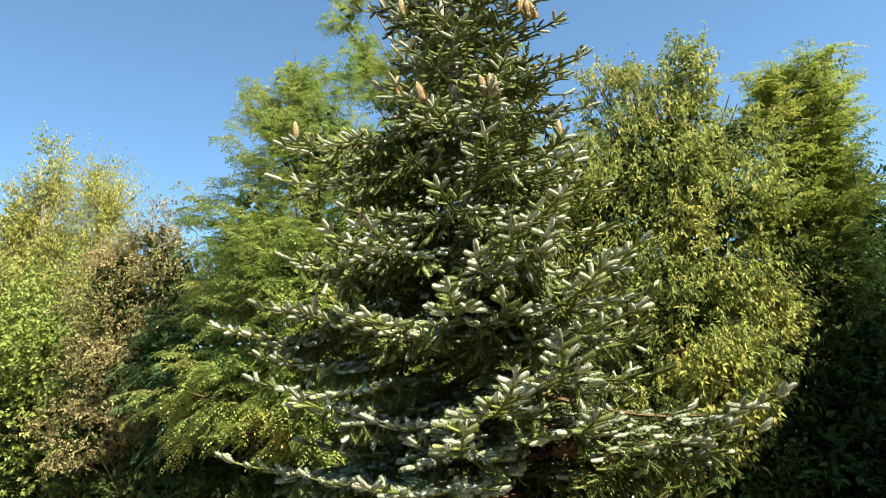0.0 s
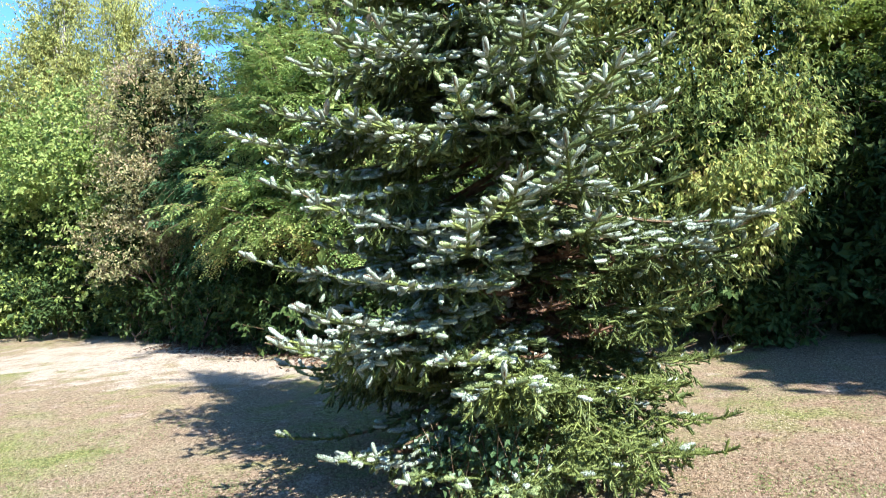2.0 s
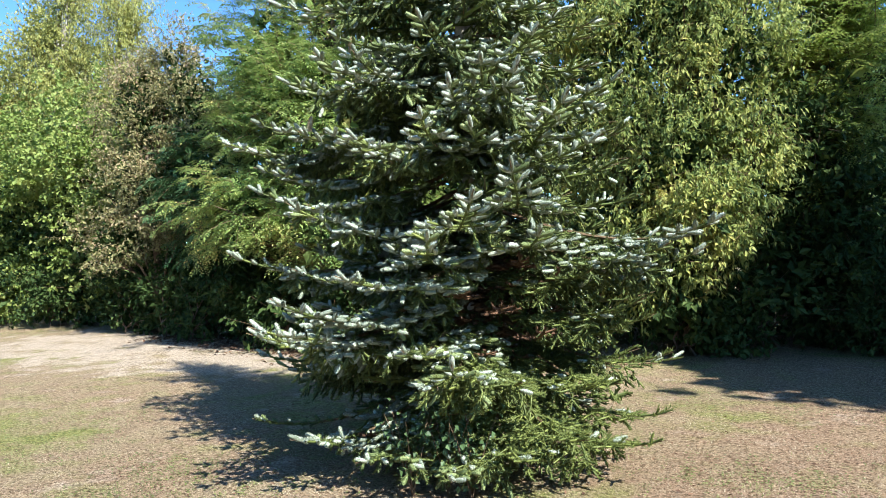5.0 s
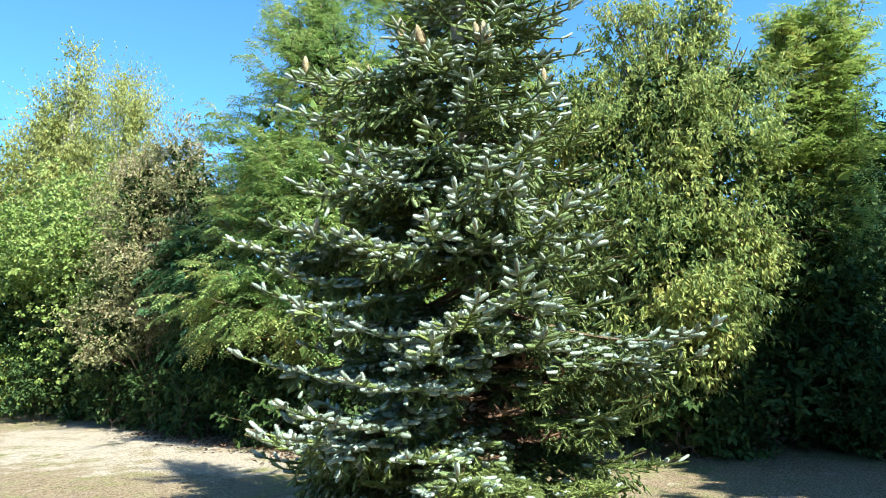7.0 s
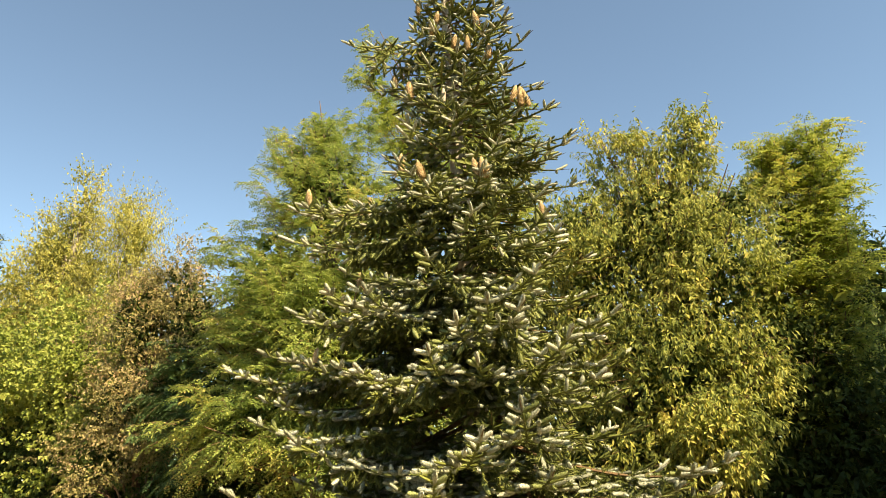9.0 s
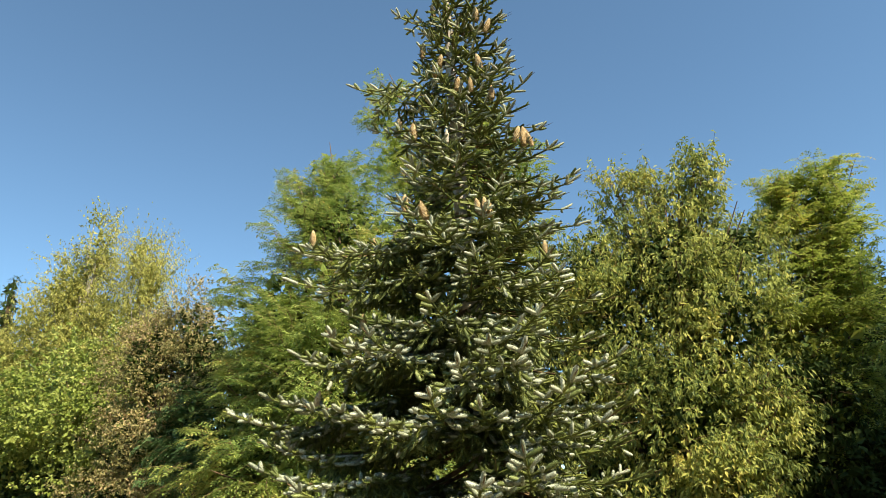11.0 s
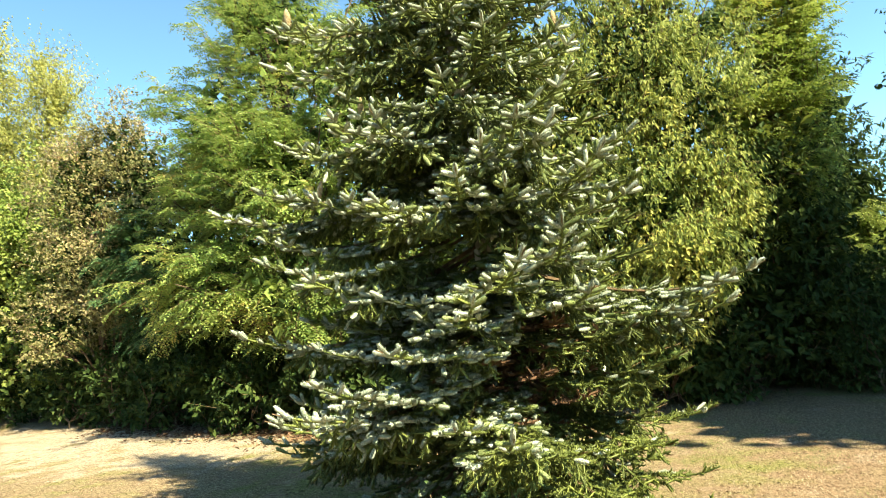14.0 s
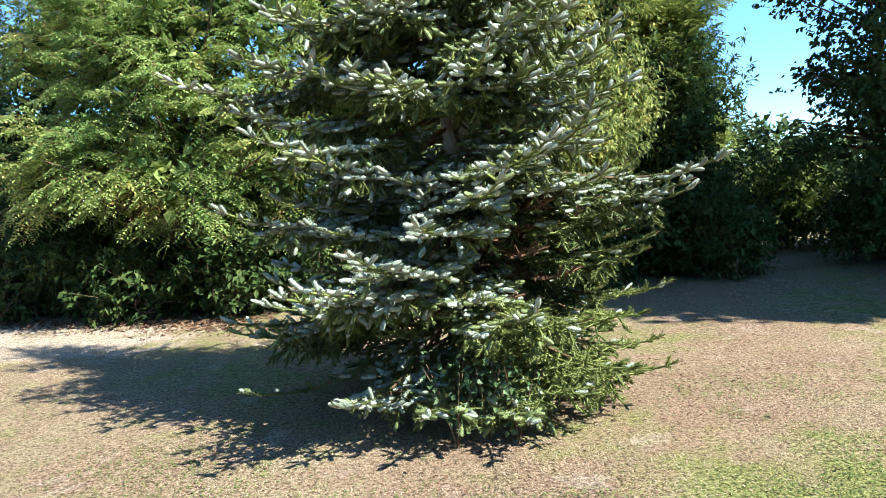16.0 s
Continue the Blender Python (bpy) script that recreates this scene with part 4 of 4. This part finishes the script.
shrub((-17.5, 12.3, 0), 1.4, 2.0, 31, MAPLE_LEAF, "low sunlit shrub with broad leaves", 480, 0.14)
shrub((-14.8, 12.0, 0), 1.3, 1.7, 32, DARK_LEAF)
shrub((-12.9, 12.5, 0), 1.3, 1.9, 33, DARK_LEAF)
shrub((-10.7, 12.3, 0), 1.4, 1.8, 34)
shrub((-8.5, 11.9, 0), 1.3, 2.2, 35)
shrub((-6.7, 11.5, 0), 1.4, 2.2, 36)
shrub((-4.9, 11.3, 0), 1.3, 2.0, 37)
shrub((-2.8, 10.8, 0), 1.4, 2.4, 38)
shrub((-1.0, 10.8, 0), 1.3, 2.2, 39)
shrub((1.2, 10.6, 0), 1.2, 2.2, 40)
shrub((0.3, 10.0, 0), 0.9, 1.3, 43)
# shade below the locust crown is put into this shrub's dark leaves
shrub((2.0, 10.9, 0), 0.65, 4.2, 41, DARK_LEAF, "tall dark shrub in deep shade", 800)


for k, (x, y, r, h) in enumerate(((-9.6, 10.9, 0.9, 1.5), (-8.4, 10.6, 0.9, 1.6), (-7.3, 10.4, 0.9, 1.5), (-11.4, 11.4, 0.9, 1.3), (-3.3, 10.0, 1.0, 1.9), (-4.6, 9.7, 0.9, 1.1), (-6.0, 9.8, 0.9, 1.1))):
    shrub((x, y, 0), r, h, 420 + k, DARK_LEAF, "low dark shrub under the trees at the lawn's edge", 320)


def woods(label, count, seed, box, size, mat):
    """Far foliage and dark fill that close the view behind the nearer trees."""
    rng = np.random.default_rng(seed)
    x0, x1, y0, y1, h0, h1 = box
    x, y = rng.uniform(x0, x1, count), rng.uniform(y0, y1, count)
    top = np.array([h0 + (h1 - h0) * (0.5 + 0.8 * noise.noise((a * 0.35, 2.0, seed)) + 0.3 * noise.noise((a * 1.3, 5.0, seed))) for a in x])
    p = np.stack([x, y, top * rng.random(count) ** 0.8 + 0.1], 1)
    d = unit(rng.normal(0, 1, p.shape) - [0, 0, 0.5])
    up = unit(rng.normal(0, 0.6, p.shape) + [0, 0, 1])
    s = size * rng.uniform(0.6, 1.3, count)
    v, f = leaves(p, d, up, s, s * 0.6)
    tagged(new("woods_and_fill", mesh("woods_and_fill", v, f, [mat])), label, "woods", kind="stuff")


# dark leaf sheets added to fill gaps, their colour standing in for shade
woods("dense dark leaf fill for the shaded gaps behind the row of trees", 30000, 51, (-22, 3.4, 12.5, 14.5, 2.4, 4.6), 0.2, DARK_LEAF)
woods("dense dark leaf fill for the shaded gaps behind the ash", 5500, 56, (-1.6, 2.1, 11.7, 12.6, 3.0, 4.7), 0.17, DARK_LEAF)
woods("dense dark leaf fill for the shaded gaps behind the feathery trees", 11500, 57, (-11.0, -3.0, 12.2, 13.2, 4.6, 6.2), 0.17, DARK_LEAF)
# the shaded side: its trees and shrubs carry shade in their dark leaf colour
# two unseen trees added to shade the lawn; the low lobes block skylight
broadleaf("unseen_shade_tree", "large dark unseen tree added to shade the lawn", "oak tree", (9.4, 7.0, 0),
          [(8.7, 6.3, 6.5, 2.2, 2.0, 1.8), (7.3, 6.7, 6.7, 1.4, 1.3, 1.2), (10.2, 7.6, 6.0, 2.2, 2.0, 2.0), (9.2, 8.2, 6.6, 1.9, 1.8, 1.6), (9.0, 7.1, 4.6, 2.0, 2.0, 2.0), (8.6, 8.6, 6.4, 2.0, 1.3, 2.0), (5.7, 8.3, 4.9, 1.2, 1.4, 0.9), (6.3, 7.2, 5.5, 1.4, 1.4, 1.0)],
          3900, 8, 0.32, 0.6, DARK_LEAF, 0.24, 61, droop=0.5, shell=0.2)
broadleaf("unseen_shade_tree", "second dark unseen tree added for shade at the wood's edge", "oak tree", (10.4, 10.8, 0),
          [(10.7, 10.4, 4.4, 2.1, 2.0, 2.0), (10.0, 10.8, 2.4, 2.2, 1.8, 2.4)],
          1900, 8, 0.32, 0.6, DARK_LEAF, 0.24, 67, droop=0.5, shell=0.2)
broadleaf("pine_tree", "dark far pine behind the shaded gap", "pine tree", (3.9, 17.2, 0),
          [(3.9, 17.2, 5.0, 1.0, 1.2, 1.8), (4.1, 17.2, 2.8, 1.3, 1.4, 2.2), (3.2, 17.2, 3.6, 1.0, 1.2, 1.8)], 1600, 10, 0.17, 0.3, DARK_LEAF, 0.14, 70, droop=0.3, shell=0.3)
# the lobe at x 6.6 is out of view, added to block skylight
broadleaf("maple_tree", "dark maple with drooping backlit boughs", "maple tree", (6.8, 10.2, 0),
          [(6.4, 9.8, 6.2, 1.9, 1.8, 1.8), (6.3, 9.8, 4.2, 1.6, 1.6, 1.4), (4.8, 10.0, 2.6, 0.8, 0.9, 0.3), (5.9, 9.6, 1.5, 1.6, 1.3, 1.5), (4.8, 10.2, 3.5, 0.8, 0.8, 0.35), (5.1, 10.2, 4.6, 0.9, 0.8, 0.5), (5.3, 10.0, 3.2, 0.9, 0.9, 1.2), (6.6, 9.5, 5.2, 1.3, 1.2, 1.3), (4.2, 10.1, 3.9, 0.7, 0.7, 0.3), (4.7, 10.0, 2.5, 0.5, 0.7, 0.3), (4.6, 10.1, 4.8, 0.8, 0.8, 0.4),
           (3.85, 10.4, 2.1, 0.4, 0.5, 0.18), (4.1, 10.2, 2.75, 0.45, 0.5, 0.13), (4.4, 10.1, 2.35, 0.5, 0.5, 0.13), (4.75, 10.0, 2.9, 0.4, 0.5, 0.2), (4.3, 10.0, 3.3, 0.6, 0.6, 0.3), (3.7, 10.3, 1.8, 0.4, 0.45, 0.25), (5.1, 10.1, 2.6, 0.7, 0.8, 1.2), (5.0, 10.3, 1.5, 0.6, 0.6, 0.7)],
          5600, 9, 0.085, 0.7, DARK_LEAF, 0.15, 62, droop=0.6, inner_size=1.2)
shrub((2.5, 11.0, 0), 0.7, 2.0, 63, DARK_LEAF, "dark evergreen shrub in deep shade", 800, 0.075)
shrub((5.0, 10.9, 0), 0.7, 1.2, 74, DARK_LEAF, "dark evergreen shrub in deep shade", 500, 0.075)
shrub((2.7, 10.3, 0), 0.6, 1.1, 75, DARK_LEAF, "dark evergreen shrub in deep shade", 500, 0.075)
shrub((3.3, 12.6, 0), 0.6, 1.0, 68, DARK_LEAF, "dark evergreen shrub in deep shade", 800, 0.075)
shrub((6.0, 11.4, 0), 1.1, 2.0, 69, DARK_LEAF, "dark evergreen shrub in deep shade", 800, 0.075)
shrub((4.75, 13.2, 0), 0.8, 1.7, 64, MAPLE_LEAF, "sunlit shrub beyond the shade", 420, 0.12)
locust("young_tree", "pale sunlit young tree beyond the shade", (4.4, 16.0, 0), [(4.4, 16.0, 2.3, 0.3, 0.3, 0.6), (4.4, 16.0, 1.5, 0.55, 0.5, 0.7)], 120, 73, 0.05, MAPLE_LEAF, heart=0.4, reach=0.4, rise=0.5)
shrub((8.6, 16.5, 0), 2.0, 1.8, 65)
shrub((3.6, 16.0, 0), 1.5, 1.6, 66)
# one more dark sheet, coloured for the shade behind the hedge
woods("dark leaf fill for the shade behind the hedge", 9000, 54, (3.0, 12, 12.6, 14.0, 1.2, 1.9), 0.14, DARK_LEAF)
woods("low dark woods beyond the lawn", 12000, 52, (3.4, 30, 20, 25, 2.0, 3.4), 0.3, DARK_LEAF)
def unseen_ring_woods(count, seed):
    """Unseen woods that close the place behind the walker, added to block skylight."""
    rng = np.random.default_rng(seed)
    a = rng.uniform(radians(170), radians(385), count)
    r = rng.uniform(17, 20, count)
    top = np.array([13.0 + 2.2 * noise.noise((t * 5, 1.0, 2.0)) for t in a])
    p = np.stack([r * np.cos(a), r * np.sin(a) + 2, top * rng.random(count)], 1)
    s = 0.7 * rng.uniform(0.6, 1.3, count)
    v, f = leaves(p, unit(rng.normal(0, 1, p.shape)), unit(rng.normal(0, 1, p.shape)), s, s * 0.7)
    tagged(new("woods_and_fill", mesh("woods_and_fill", v, f, [DARK_LEAF])), "unseen dark woods added behind the walker to block skylight", "woods", kind="stuff")


unseen_ring_woods(11000, 55)


def far_conifer(place, height, seed):
    """A tall dark conifer in the distance, a stack of narrowing whorls."""
    x, y = place
    rng = np.random.default_rng(seed)
    wide = [(2.0 * (1.0 - k / 24) ** 0.8 - 0.1) * rng.uniform(0.6, 1.15) for k in range(20)]
    lobes = [(x + rng.normal(0, 0.25), y, height * (0.1 + 0.88 * k / 19), w, w, 0.035 * height) for k, w in enumerate(wide) for _ in range(1 + k // 8)]
    broadleaf("conifer", "tall dark conifer in the distance", "conifer", (x, y, 0), lobes, 1100, 6, 0.26, 0.25, DARK_LEAF, 0.3, seed, droop=0.3, spread=0.7, group="distant conifers")


far_conifer((-52.2, 32.7), 20.2, 91)
far_conifer((-48.6, 33.0), 18.9, 92)
far_conifer((-55.6, 32.0), 18.6, 93)
woods("far trees beyond the open lawn", 9000, 53, (-75, -25, 30, 36, 9, 16), 0.5, DARK_LEAF)


def litter(count, seed):
    """Dry fallen leaves along the edge of the trees and under the fir."""
    rng = np.random.default_rng(seed)
    t = rng.random(count)
    near = rng.random(count) < 0.25
    x = np.where(near, FIR[0] + rng.normal(0, 1.1, count), -3.6 - 6.5 * t)
    y = np.where(near, FIR[1] + rng.normal(0, 1.0, count), 8.7 + 2.2 * t + rng.normal(0, 0.35, count))
    p = np.stack([x, y, [0.03 * noise.noise((a * 0.5, b * 0.5, 0)) + 0.006 for a, b in zip(x, y)]], 1)
    a = rng.uniform(0, 2 * math.pi, count)
    d = np.stack([np.cos(a), np.sin(a), rng.normal(0.1, 0.15, count)], 1)
    s = np.where(near, 0.03, 0.07) * rng.uniform(0.6, 1.3, count)
    v, f = leaves(p, unit(d), unit(rng.normal(0, 0.3, p.shape) + [0, 0, 1]), s, s * 0.6)
    tagged(new("leaf_litter", mesh("leaf_litter", v, f, [DEAD])), "dry reddish fallen leaves on the lawn's edge", "leaf litter", kind="stuff")


litter(2600, 77)
grass(150000, 71)
